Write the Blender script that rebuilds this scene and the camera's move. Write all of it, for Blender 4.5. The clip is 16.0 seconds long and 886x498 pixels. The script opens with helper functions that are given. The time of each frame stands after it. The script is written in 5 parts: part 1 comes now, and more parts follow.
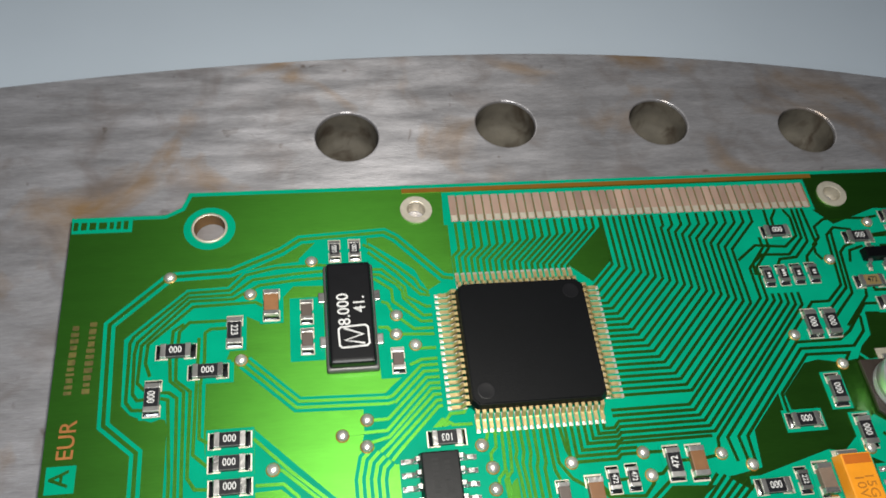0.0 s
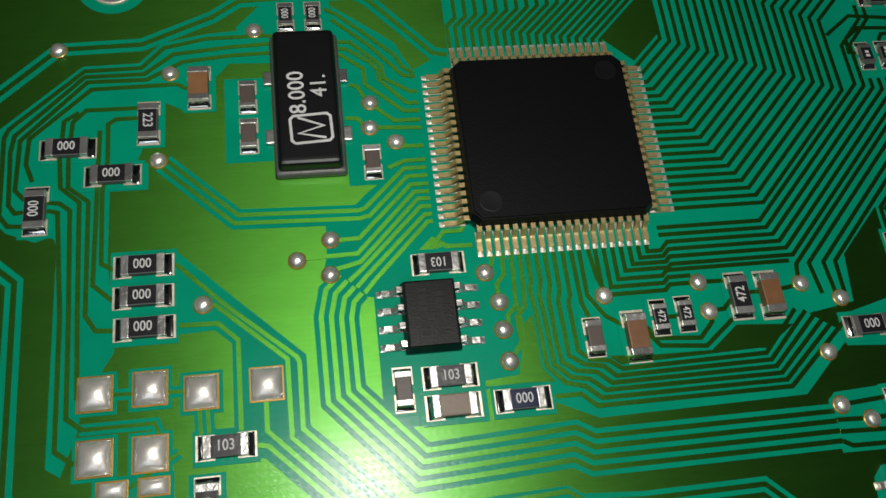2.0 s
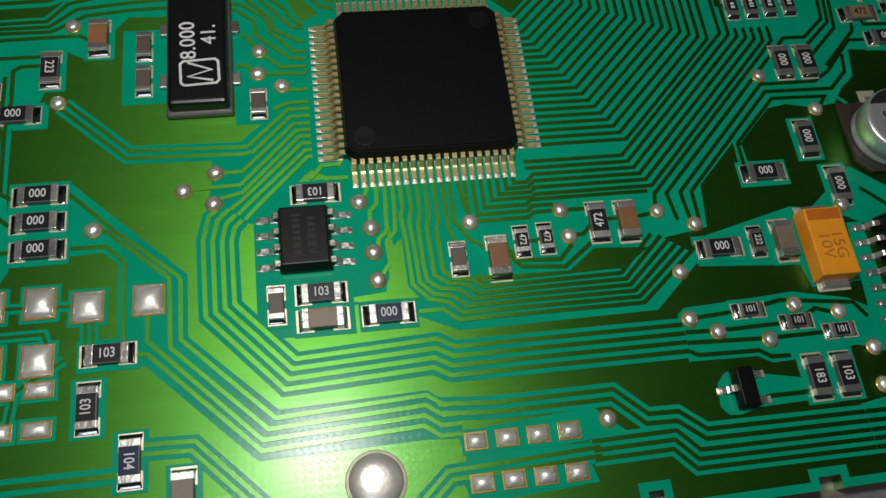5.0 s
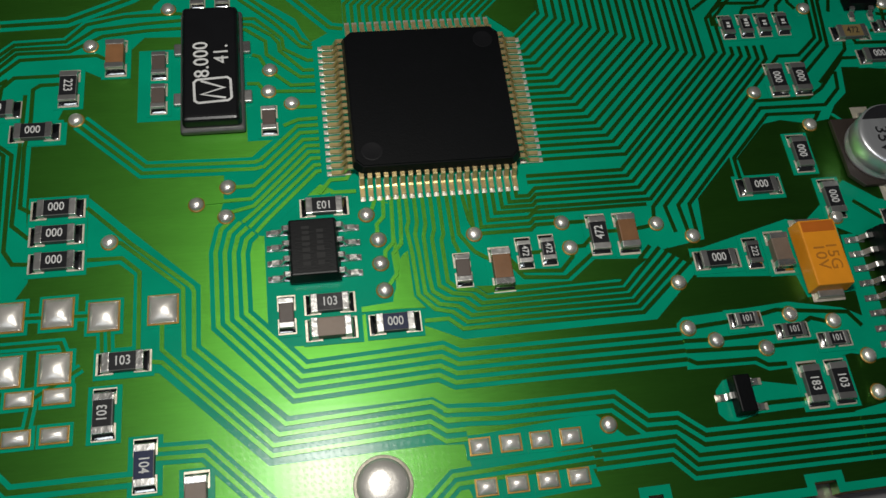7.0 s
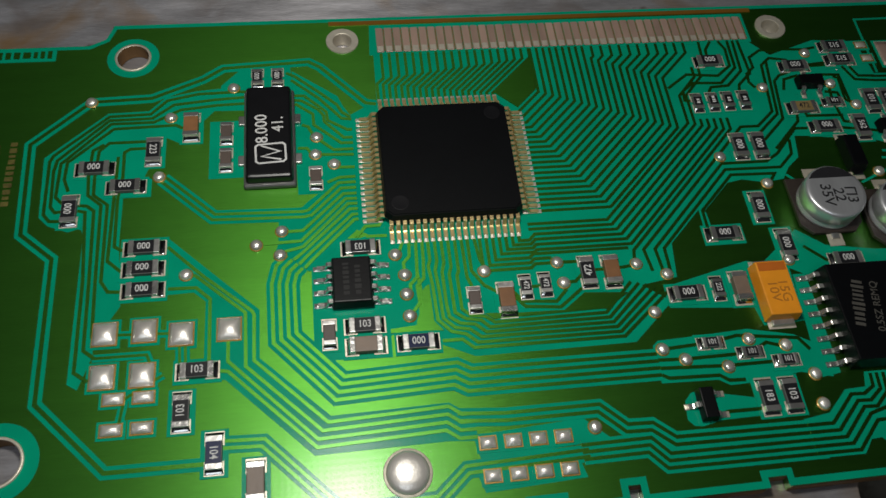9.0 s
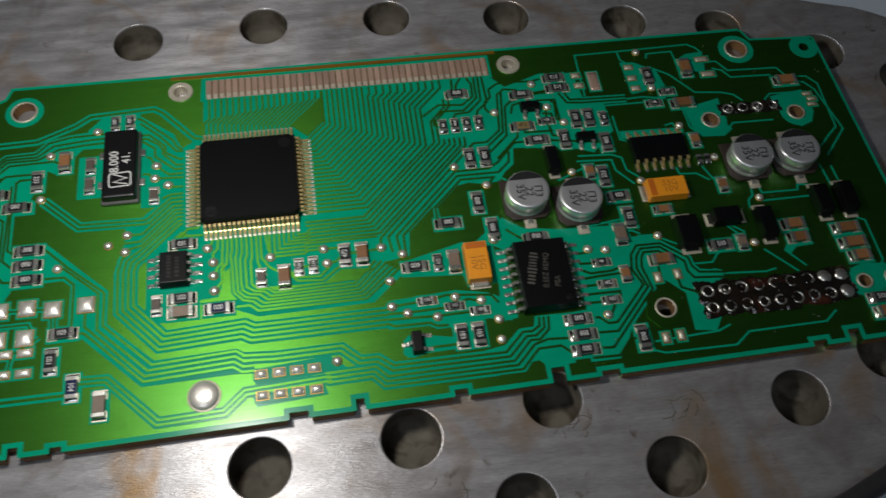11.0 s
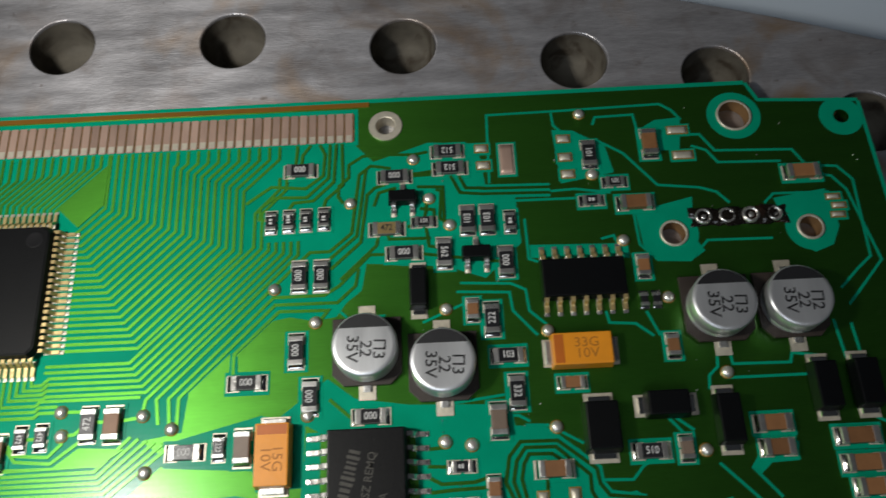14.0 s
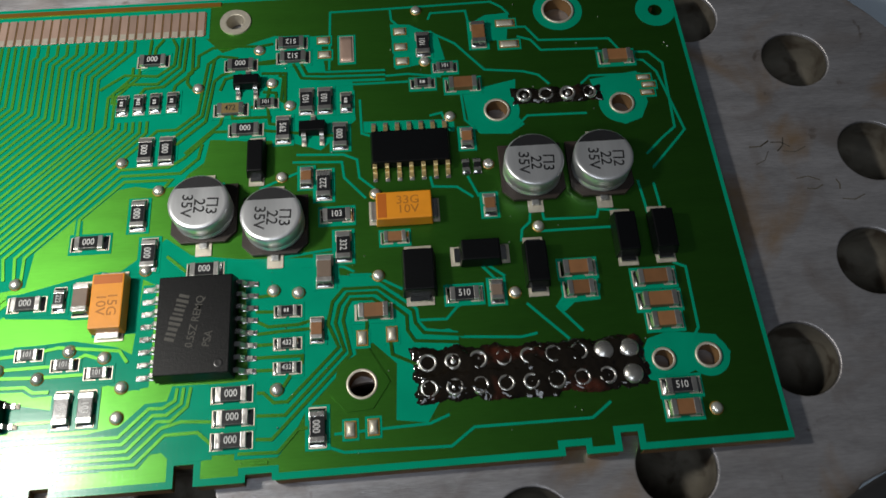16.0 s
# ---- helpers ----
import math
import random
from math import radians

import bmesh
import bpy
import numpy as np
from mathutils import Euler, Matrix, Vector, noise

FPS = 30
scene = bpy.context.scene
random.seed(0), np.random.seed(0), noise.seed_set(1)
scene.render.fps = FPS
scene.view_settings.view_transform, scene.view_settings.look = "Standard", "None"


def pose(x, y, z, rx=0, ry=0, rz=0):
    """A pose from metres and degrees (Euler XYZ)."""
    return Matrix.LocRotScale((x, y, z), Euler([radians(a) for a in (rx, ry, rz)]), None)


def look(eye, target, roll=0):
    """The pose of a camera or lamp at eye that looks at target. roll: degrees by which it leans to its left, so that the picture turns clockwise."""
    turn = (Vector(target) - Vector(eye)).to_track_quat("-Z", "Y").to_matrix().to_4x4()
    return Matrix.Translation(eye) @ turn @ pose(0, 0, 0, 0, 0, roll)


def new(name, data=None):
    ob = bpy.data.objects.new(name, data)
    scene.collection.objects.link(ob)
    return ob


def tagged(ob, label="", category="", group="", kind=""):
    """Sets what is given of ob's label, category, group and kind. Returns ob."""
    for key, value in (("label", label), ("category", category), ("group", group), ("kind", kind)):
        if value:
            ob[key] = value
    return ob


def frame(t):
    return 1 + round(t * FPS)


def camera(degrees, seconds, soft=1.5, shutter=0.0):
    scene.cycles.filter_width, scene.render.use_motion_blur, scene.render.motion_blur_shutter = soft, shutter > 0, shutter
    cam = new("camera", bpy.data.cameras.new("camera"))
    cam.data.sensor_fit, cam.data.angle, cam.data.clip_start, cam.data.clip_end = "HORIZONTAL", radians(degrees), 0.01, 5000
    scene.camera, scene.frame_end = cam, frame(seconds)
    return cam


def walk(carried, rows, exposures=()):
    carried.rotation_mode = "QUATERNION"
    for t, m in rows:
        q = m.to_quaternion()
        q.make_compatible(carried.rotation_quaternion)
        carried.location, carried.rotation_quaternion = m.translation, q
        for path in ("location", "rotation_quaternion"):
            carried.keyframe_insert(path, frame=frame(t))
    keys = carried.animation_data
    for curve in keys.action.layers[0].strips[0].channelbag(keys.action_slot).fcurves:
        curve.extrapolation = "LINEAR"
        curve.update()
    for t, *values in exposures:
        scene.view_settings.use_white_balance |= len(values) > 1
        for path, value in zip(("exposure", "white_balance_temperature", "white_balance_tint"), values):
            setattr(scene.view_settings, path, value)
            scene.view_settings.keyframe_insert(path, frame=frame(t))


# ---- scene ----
MM = 0.001
cam = camera(56.31, 16.0, shutter=0.3)
# seconds; place in millimetres from the middle of the big chip, on the board's top face; turn in degrees
ROWS = [
    (0.0, -19.68, -35.02, 75.21, 32.52, -5.39, -6.52),
    (0.3, -20.19, -35.34, 68.08, 30.58, -5.89, -6.20),
    (0.5, -18.93, -33.99, 60.95, 26.10, -5.98, -6.11),
    (1.0, -19.30, -30.92, 56.50, 23.11, -6.72, -6.36),
    (1.5, -17.25, -29.94, 55.55, 22.86, -5.77, -6.53),
    (2.0, -16.63, -29.15, 54.34, 21.89, -5.67, -6.70),
    (2.5, -7.01, -34.19, 52.19, 23.73, -7.05, -7.44),
    (3.0, -8.12, -36.99, 56.56, 22.67, -5.87, -7.17),
    (3.5, -8.57, -38.82, 56.37, 23.20, -5.54, -6.99),
    (4.0, -8.07, -37.81, 56.30, 22.91, -5.40, -7.23),
    (6.5, -8.43, -39.23, 58.28, 24.29, -4.77, -7.19),
    (7.0, -8.51, -39.42, 58.39, 24.57, -4.81, -7.14),
    (7.5, -8.65, -39.44, 58.37, 24.96, -5.12, -7.34),
    (8.0, -9.69, -36.90, 59.49, 24.79, -5.61, -6.99),
    (8.2, -9.87, -38.82, 60.82, 28.10, -5.38, -6.53),
    (10.3, -10.70, -62.69, 90.75, 29.75, -1.79, -7.68),
    (10.5, -1.35, -65.43, 94.55, 29.44, -1.92, -8.21),
    (11.0, 13.29, -67.11, 98.89, 28.78, -2.51, -8.38),
    (11.5, 27.97, -56.61, 93.72, 24.80, -0.40, -7.99),
    (12.0, 22.06, -39.75, 82.88, 20.73, -2.53, -5.54),
    (12.5, 19.26, -38.16, 73.47, 21.75, -1.67, -4.17),
    (13.0, 21.91, -39.12, 69.60, 22.87, -0.42, -3.57),
    (13.5, 34.07, -35.08, 74.50, 21.42, 1.55, -2.53),
    (14.0, 46.14, -29.05, 76.82, 22.44, 1.22, -2.50),
    (14.5, 53.13, -34.18, 75.92, 24.00, 0.54, -2.76),
    (15.0, 59.00, -37.64, 75.98, 24.69, 0.32, -3.30),
    (15.5, 60.44, -42.31, 75.26, 24.61, 0.29, -3.57),
    (16.0, 59.62, -48.00, 75.41, 24.94, -0.08, -3.97),
]
walk(cam, [(t, pose(x * MM, y * MM, z * MM, rx, ry, rz)) for t, x, y, z, rx, ry, rz in ROWS],
     [(0.0, 0.38), (0.3, 0.25), (0.7, -0.55), (1.5, -0.7), (8.2, -0.75), (10.3, -0.75), (11.0, -0.5), (11.5, -0.27), (12.5, -0.13), (13.5, -0.15), (14.2, 0.02), (15.0, 0.2), (16.0, 0.18)])

# ---- light ----
world = bpy.data.worlds.new("room_light")
scene.world = world
world.use_nodes = True
world.node_tree.nodes["Background"].inputs[0].default_value = (0.80, 0.88, 1.0, 1)
world.node_tree.nodes["Background"].inputs[1].default_value = 0.026


def lamp(name, kind, place, energy, colour, **more):
    data = bpy.data.lights.new(name, kind)
    data.energy, data.color = energy, colour
    for key, value in more.items():
        if key == "size":
            data.size = value
        if key == "radius":
            data.shadow_soft_size = value
    ob = new(name, data)
    ob.location = [c * MM for c in place]
    return ob


# the bench lamp close over the board, and an added fill behind the viewer
lamp("bench_lamp", "POINT", (-13, -16, 77), 0.32, (1.0, 0.97, 0.90), radius=6.0 * MM)
fill_lamp = lamp("fill_light", "AREA", (-150, -420, 600), 1.1, (0.82, 0.90, 1.0), size=0.35)
fill_lamp.matrix_world = look(fill_lamp.location, (0, 0, 0))


# ---- materials ----
def material(name, colour, rough=0.5, metal=0.0, coat=0.0, coat_rough=0.05, vary=0.15, scale=900.0, bump=0.0, bump_scale=3000.0,
             stretch=(1, 1, 1), stain=None, stain_scale=150.0, stain_at=0.6, rough_vary=0.0, per_object=0.0, spec=0.5, brushed=0.0, weave=0.0, more_stains=()):
    """Principled surface with colour variation at two scales, a fine relief and stains."""
    m = bpy.data.materials.new(name)
    m.use_nodes = True
    n, l = m.node_tree.nodes, m.node_tree.links
    b = n["Principled BSDF"]
    b.inputs["Roughness"].default_value, b.inputs["Metallic"].default_value = rough, metal
    b.inputs["Specular IOR Level"].default_value = spec
    if brushed:  # grain along x, so the gloss spreads along y
        along = n.new("ShaderNodeCombineXYZ")
        along.inputs[1].default_value = 1.0
        b.inputs["Anisotropic"].default_value = brushed
        l.new(along.outputs[0], b.inputs["Tangent"])
    b.inputs["Coat IOR"].default_value = 1.5
    b.inputs["Coat Weight"].default_value, b.inputs["Coat Roughness"].default_value = coat, coat_rough
    pos = n.new("ShaderNodeNewGeometry")
    mapping = n.new("ShaderNodeMapping")
    mapping.inputs["Scale"].default_value = stretch
    l.new(pos.outputs["Position"], mapping.inputs["Vector"])

    def noise_at(s, detail=4.0):
        t = n.new("ShaderNodeTexNoise")
        t.inputs["Scale"].default_value, t.inputs["Detail"].default_value = s, detail
        l.new(mapping.outputs[0], t.inputs["Vector"])
        return t

    big, small = noise_at(scale * 0.12), noise_at(scale)
    add = n.new("ShaderNodeMath")
    add.operation = "ADD"
    l.new(big.outputs["Fac"], add.inputs[0])
    l.new(small.outputs["Fac"], add.inputs[1])
    span = n.new("ShaderNodeMapRange")
    span.inputs[1].default_value, span.inputs[2].default_value = 0.6, 1.4
    span.inputs[3].default_value, span.inputs[4].default_value = 1 - vary, 1 + vary
    l.new(add.outputs[0], span.inputs[0])
    mul = n.new("ShaderNodeVectorMath")
    mul.operation = "SCALE"
    mul.inputs[0].default_value = colour
    l.new(span.outputs[0], mul.inputs["Scale"])
    out = mul.outputs[0]
    if per_object:
        info = n.new("ShaderNodeObjectInfo")
        r2 = n.new("ShaderNodeMapRange")
        r2.inputs[3].default_value, r2.inputs[4].default_value = 1 - per_object, 1 + per_object
        l.new(info.outputs["Random"], r2.inputs[0])
        m2 = n.new("ShaderNodeVectorMath")
        m2.operation = "SCALE"
        l.new(out, m2.inputs[0])
        l.new(r2.outputs[0], m2.inputs["Scale"])
        out = m2.outputs[0]
    patches = [(stain, stain_scale, stain_at, 0.16)] if stain else []
    for tint, size, at, soft in patches + list(more_stains):
        patch = n.new("ShaderNodeTexNoise")
        patch.inputs["Scale"].default_value, patch.inputs["Detail"].default_value = size, 8.0
        patch.inputs["Distortion"].default_value = 0.6
        l.new(pos.outputs["Position"], patch.inputs["Vector"])
        ramp = n.new("ShaderNodeMapRange")
        ramp.inputs[1].default_value, ramp.inputs[2].default_value = at, at + soft
        l.new(patch.outputs["Fac"], ramp.inputs[0])
        mix = n.new("ShaderNodeMix")
        mix.data_type = "RGBA"
        l.new(ramp.outputs[0], mix.inputs[0])
        l.new(out, mix.inputs[6])
        mix.inputs[7].default_value = (*tint, 1)
        out = mix.outputs[2]
    l.new(out, b.inputs["Base Color"])
    if rough_vary:
        rr = n.new("ShaderNodeMapRange")
        rr.inputs[1].default_value, rr.inputs[2].default_value = 0.3, 0.7
        rr.inputs[3].default_value, rr.inputs[4].default_value = max(0.02, rough - rough_vary), min(1, rough + rough_vary)
        l.new(big.outputs["Fac"], rr.inputs[0])
        l.new(rr.outputs[0], b.inputs["Roughness"])
    if bump:
        relief = noise_at(bump_scale, 3.0)
        bn = n.new("ShaderNodeBump")
        bn.inputs["Strength"].default_value, bn.inputs["Distance"].default_value = bump, 0.0001
        l.new(relief.outputs["Fac"], bn.inputs["Height"])
        l.new(bn.outputs[0], b.inputs["Normal"])
    if weave:  # the glass cloth shows through the varnish as a fine relief
        waves = []
        for way in ("X", "Y"):
            wave = n.new("ShaderNodeTexWave")
            wave.bands_direction = way
            wave.inputs["Scale"].default_value, wave.inputs["Distortion"].default_value = 600.0, 1.2
            wave.inputs["Detail Scale"].default_value = 300.0
            l.new(pos.outputs["Position"], wave.inputs["Vector"])
            waves.append(wave)
        cloth = n.new("ShaderNodeMath")
        cloth.operation = "MULTIPLY"
        l.new(waves[0].outputs["Fac"], cloth.inputs[0])
        l.new(waves[1].outputs["Fac"], cloth.inputs[1])
        bc = n.new("ShaderNodeBump")
        bc.inputs["Strength"].default_value, bc.inputs["Distance"].default_value = weave, 0.00001
        l.new(cloth.outputs[0], bc.inputs["Height"])
        l.new(bc.outputs[0], b.inputs["Coat Normal"])
    return m


POUR = material("mask_on_copper", (0.060, 0.232, 0.024), 0.46, 0.96, 0.42, 0.21, 0.12, 700, 0.10, 4500, (1, 8, 1), brushed=0.6, weave=0.14)
TEAL = material("mask_on_laminate", (0.0005, 0.255, 0.146), 0.6, 0.0, 0.42, 0.21, 0.14, 300, 0.05, 2000, spec=0.0, weave=0.14)
LAMINATE = material("laminate_edge", (0.16, 0.085, 0.030), 0.8, 0, 0, 0, 0.3, 900, 0.3)
ORANGE_MASK = material("bare_copper_strip", (0.33, 0.155, 0.022), 0.45, 0.6, 0.3, 0.1, 0.15, 500)
TIN = material("tinned_terminal", (0.54, 0.53, 0.51), 0.33, 0.88, 0, 0, 0.14, 1500, 0.35, 2600, rough_vary=0.1, per_object=0.1)
BLOB = material("dull_solder", (0.84, 0.80, 0.74), 0.38, 0.66, 0, 0, 0.12, 900, 0.35, 1200, rough_vary=0.1)
SOLDER = material("solder", (0.76, 0.74, 0.70), 0.27, 0.9, 0, 0, 0.12, 1200, 0.5, 1400, rough_vary=0.1, per_object=0.1)
PAD = material("tinned_pad", (0.64, 0.59, 0.48), 0.48, 0.6, 0, 0, 0.18, 1500, 0.4, 2500)
WETTED = material("wetted_solder", (0.70, 0.69, 0.66), 0.13, 1.0, 0, 0, 0.1, 900, 0.25, 1200)
GOLD = material("gilded_lead", (0.76, 0.58, 0.27), 0.38, 0.80, 0, 0, 0.15, 1500, 0.3, 2500)
RIM = material("flux_halo", (0.34, 0.20, 0.035), 0.35, 0.4, 0.3, 0.1, 0.3, 1500)
FINGER = material("bare_finger", (0.50, 0.345, 0.275), 0.45, 0.5, 0, 0, 0.25, 600, 0.4, 2000, (1, 0.3, 1), per_object=0.15)
EPOXY = material("moulded_epoxy", (0.0018, 0.0021, 0.0027), 0.42, 0, 0, 0, 0.2, 2500, 0.14, 6000, spec=0.24)
GLOSS = material("black_enamel", (0.005, 0.005, 0.006), 0.34, 0, 0.1, 0.2, 0.2, 900, 0.08, 1500)
BLUEBLACK = material("blue_black_glaze", (0.012, 0.018, 0.055), 0.25, 0, 0.3, 0.1, 0.2, 900, 0.05)
COATING = material("resistor_glaze", (0.014, 0.014, 0.016), 0.28, 0, 0.3, 0.12, 0.25, 1200, 0.15, 2500, per_object=0.2)
TANGLAZE = material("tan_glaze", (0.20, 0.145, 0.06), 0.4, 0, 0.2, 0.1, 0.2, 1200)
CERAMIC = material("alumina", (0.10, 0.10, 0.095), 0.6, 0, 0, 0, 0.1, 1500)
BROWN = material("brown_dielectric", (0.20, 0.092, 0.036), 0.5, 0, 0.05, 0.2, 0.18, 1000, 0.15, 2500, per_object=0.25)
GREIGE = material("grey_dielectric", (0.16, 0.115, 0.085), 0.5, 0, 0.05, 0.2, 0.15, 1000, 0.15, 2500, per_object=0.12)
DARKCER = material("dark_dielectric", (0.080, 0.060, 0.050), 0.5, 0, 0.05, 0.2, 0.15, 1000, 0.15, 2500, per_object=0.12)
TANTAL = material("orange_resin", (0.68, 0.25, 0.012), 0.45, 0, 0.2, 0.15, 0.10, 800, 0.12, 2500)
TANBAND = material("burnt_orange_band", (0.42, 0.105, 0.008), 0.5, 0, 0, 0, 0.12, 800)
INK = material("pale_ink", (0.55, 0.55, 0.54), 0.7, 0, 0, 0, 0.2, 1500)
GREYINK = material("grey_ink", (0.050, 0.047, 0.040), 0.7, 0, 0, 0, 0.3, 1500)
FAINT = material("laser_mark", (0.0055, 0.0055, 0.0055), 0.7, 0, 0, 0, 0.3, 1500)
BROWNINK = material("brown_ink", (0.36, 0.13, 0.008), 0.6, 0, 0, 0, 0.2, 1500)
BLACKINK = material("black_ink", (0.012, 0.012, 0.014), 0.5, 0, 0, 0, 0.2, 1500)
LEGEND = material("orange_legend", (0.27, 0.105, 0.02), 0.6, 0, 0, 0, 0.3, 1200)
FADED = material("faded_legend", (0.085, 0.075, 0.012), 0.6, 0, 0, 0, 0.5, 2500)
ALU = material("can_aluminium", (0.76, 0.77, 0.79), 0.36, 0.8, 0, 0, 0.06, 400, 0.10, 2500, (8, 1, 1), rough_vary=0.06)
BASE = material("cap_base", (0.030, 0.022, 0.018), 0.5, 0, 0, 0, 0.3, 900)
FLUX = material("burnt_flux", (0.008, 0.006, 0.004), 0.10, 0, 0.6, 0.05, 0.5, 500, 0.9, 700, stain=(0.05, 0.014, 0.008), stain_scale=260, stain_at=0.56)
IRON = material("worn_soleplate", (0.385, 0.375, 0.39), 0.42, 0.6, 0, 0, 0.22, 900, 0.40, 1500, (1, 5, 1), stain=(0.33, 0.20, 0.085),
                stain_scale=70, stain_at=0.55, rough_vary=0.10, brushed=0.75, more_stains=(((0.25, 0.215, 0.20), 190, 0.52, 0.30), ((0.12, 0.085, 0.06), 380, 0.67, 0.12)))
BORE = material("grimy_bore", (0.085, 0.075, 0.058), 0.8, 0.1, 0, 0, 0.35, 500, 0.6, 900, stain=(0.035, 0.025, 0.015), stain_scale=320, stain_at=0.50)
TABLE = material("pale_tabletop", (0.53, 0.60, 0.67), 0.5, 0, 0, 0, 0.05, 40, 0.05, 400)
VIASOLDER = material("via_solder", (0.82, 0.79, 0.72), 0.33, 0.78, 0, 0, 0.2, 1500, 0.5, 2200, rough_vary=0.1, per_object=0.12)
DULLCAN = material("dull_can", (0.13, 0.13, 0.125), 0.38, 0.5, 0, 0, 0.2, 900, 0.1, 1500)
RUBBER = material("cable_rubber", (0.018, 0.018, 0.020), 0.5, 0, 0, 0, 0.2, 300)

# ---- builders (all sizes in millimetres) ----
MESHES = {}


def finish(name, bm, mat, smooth=False):
    me = bpy.data.meshes.new(name)
    bmesh.ops.scale(bm, vec=(MM, MM, MM), verts=bm.verts)
    bm.to_mesh(me)
    bm.free()
    me.materials.append(mat)
    for p in me.polygons:
        p.use_smooth = smooth
    return me


def block(sx, sy, sz, bevel=0.08, z0=0.0, taper=0.0, segments=2):
    """A bevelled block standing on z0; its top is narrower by taper on every side."""
    bm = bmesh.new()
    bmesh.ops.create_cube(bm, size=1)
    for v in bm.verts:
        t = taper if v.co.z > 0 else 0
        v.co = Vector((v.co.x * (sx - 2 * t), v.co.y * (sy - 2 * t), z0 + (v.co.z + 0.5) * sz))
    if bevel:
        bmesh.ops.bevel(bm, geom=bm.edges[:], offset=bevel, segments=segments, affect="EDGES", profile=0.6)
    return bm


def turned(profile, steps=32):
    """A lathed body: profile of (radius, height)."""
    bm = bmesh.new()
    rings = []
    for r, z in profile:
        if r < 1e-6:
            rings.append([bm.verts.new((0, 0, z))])
        else:
            rings.append([bm.verts.new((r * math.cos(2 * math.pi * k / steps), r * math.sin(2 * math.pi * k / steps), z)) for k in range(steps)])
    for a, b in zip(rings, rings[1:]):
        for k in range(steps):
            q = [a[k % len(a)], a[(k + 1) % len(a)], b[(k + 1) % len(b)], b[k % len(b)]]
            q = [v for i, v in enumerate(q) if v not in q[:i]]
            if len(q) > 2:
                bm.faces.new(q)
    bmesh.ops.recalc_face_normals(bm, faces=bm.faces)
    return bm


def cached(key, make, mat, smooth=False):
    full = (key, mat.name)
    if full not in MESHES:
        MESHES[full] = finish(str(key[0]), make(), mat, smooth)
    return MESHES[full]


def part(name, mesh, parent, label="", at=(0, 0, 0), turn=0.0):
    ob = new(name, mesh)
    ob.parent = parent
    ob.matrix_basis = pose(at[0] * MM, at[1] * MM, at[2] * MM, 0, 0, turn)
    return tagged(ob, label=label) if label else ob


def thing(name, x, y, turn, label, category, group="", z=0.0, scale=1.0):
    ob = new(name)
    ob.empty_display_size = 0.001
    ob.matrix_basis = pose(x * MM, y * MM, z * MM, 0, 0, turn)
    return tagged(ob, label, category, group)


def sheet(name, loops, z0, z1, mat, bevel=0.0):
    """A flat plate between z0 and z1, its outline and holes given as loops of points."""
    cu = bpy.data.curves.new(name, "CURVE")
    cu.dimensions, cu.fill_mode = "2D", "BOTH"
    cu.extrude, cu.bevel_depth, cu.bevel_resolution = (z1 - z0) / 2 - bevel, bevel, 2
    cu.offset = -bevel
    for loop in loops:
        s = cu.splines.new("POLY")
        s.points.add(len(loop) - 1)
        for p, q in zip(s.points, loop):
            p.co = (q[0], q[1], 0, 1)
        s.use_cyclic_u = True
    ob = bpy.data.objects.new(name, cu)
    scene.collection.objects.link(ob)
    dg = bpy.context.evaluated_depsgraph_get()
    me = bpy.data.meshes.new_from_object(ob.evaluated_get(dg), depsgraph=dg)
    bpy.data.objects.remove(ob)
    me.transform(Matrix.Diagonal((MM, MM, MM, 1)) @ Matrix.Translation((0, 0, (z0 + z1) / 2)))
    me.materials.clear()
    me.materials.append(mat)
    bm = bmesh.new()
    bm.from_mesh(me)
    bmesh.ops.remove_doubles(bm, verts=bm.verts, dist=1e-7)
    bm.to_mesh(me)
    bm.free()
    for p in me.polygons:
        p.use_smooth = False
    return me


def lettering(text, height, mat, squeeze=1.0):
    """Raised-print text, centred, lying flat."""
    key = (text, height, mat.name, squeeze)
    if key not in MESHES:
        cu = bpy.data.curves.new("marking", "FONT")
        cu.body, cu.align_x, cu.align_y, cu.size = text, "CENTER", "CENTER", height * 1.38
        cu.extrude, cu.offset, cu.resolution_u = 0.006, 0.012 * height, 3
        cu.space_line = 0.8
        ob = bpy.data.objects.new("marking", cu)
        scene.collection.objects.link(ob)
        dg = bpy.context.evaluated_depsgraph_get()
        me = bpy.data.meshes.new_from_object(ob.evaluated_get(dg), depsgraph=dg)
        bpy.data.objects.remove(ob)
        me.transform(Matrix.Diagonal((MM * squeeze, MM, MM, 1)))
        me.materials.clear()
        me.materials.append(mat)
        MESHES[key] = me
    return MESHES[key]


def bars(rows, length, height, gap, mat, seed=1, thin=1.0):
    """Unreadable print: broken bars."""
    rnd = random.Random(seed)
    bm = bmesh.new()
    for r in range(rows):
        y, x = ((rows - 1) / 2 - r) * (height + gap), -length / 2
        while x < length / 2 - 0.1:
            w = rnd.uniform(0.35, 0.75) * height * thin
            m = Matrix.Translation((x + w / 2, y, 0)) @ Matrix.Diagonal((w, height * rnd.uniform(0.75, 1), 0.012, 1))
            bmesh.ops.create_cube(bm, size=1, matrix=m)
            x += w + height * 0.28 * (0.4 + 0.6 * thin)
    return finish("bars", bm, mat)


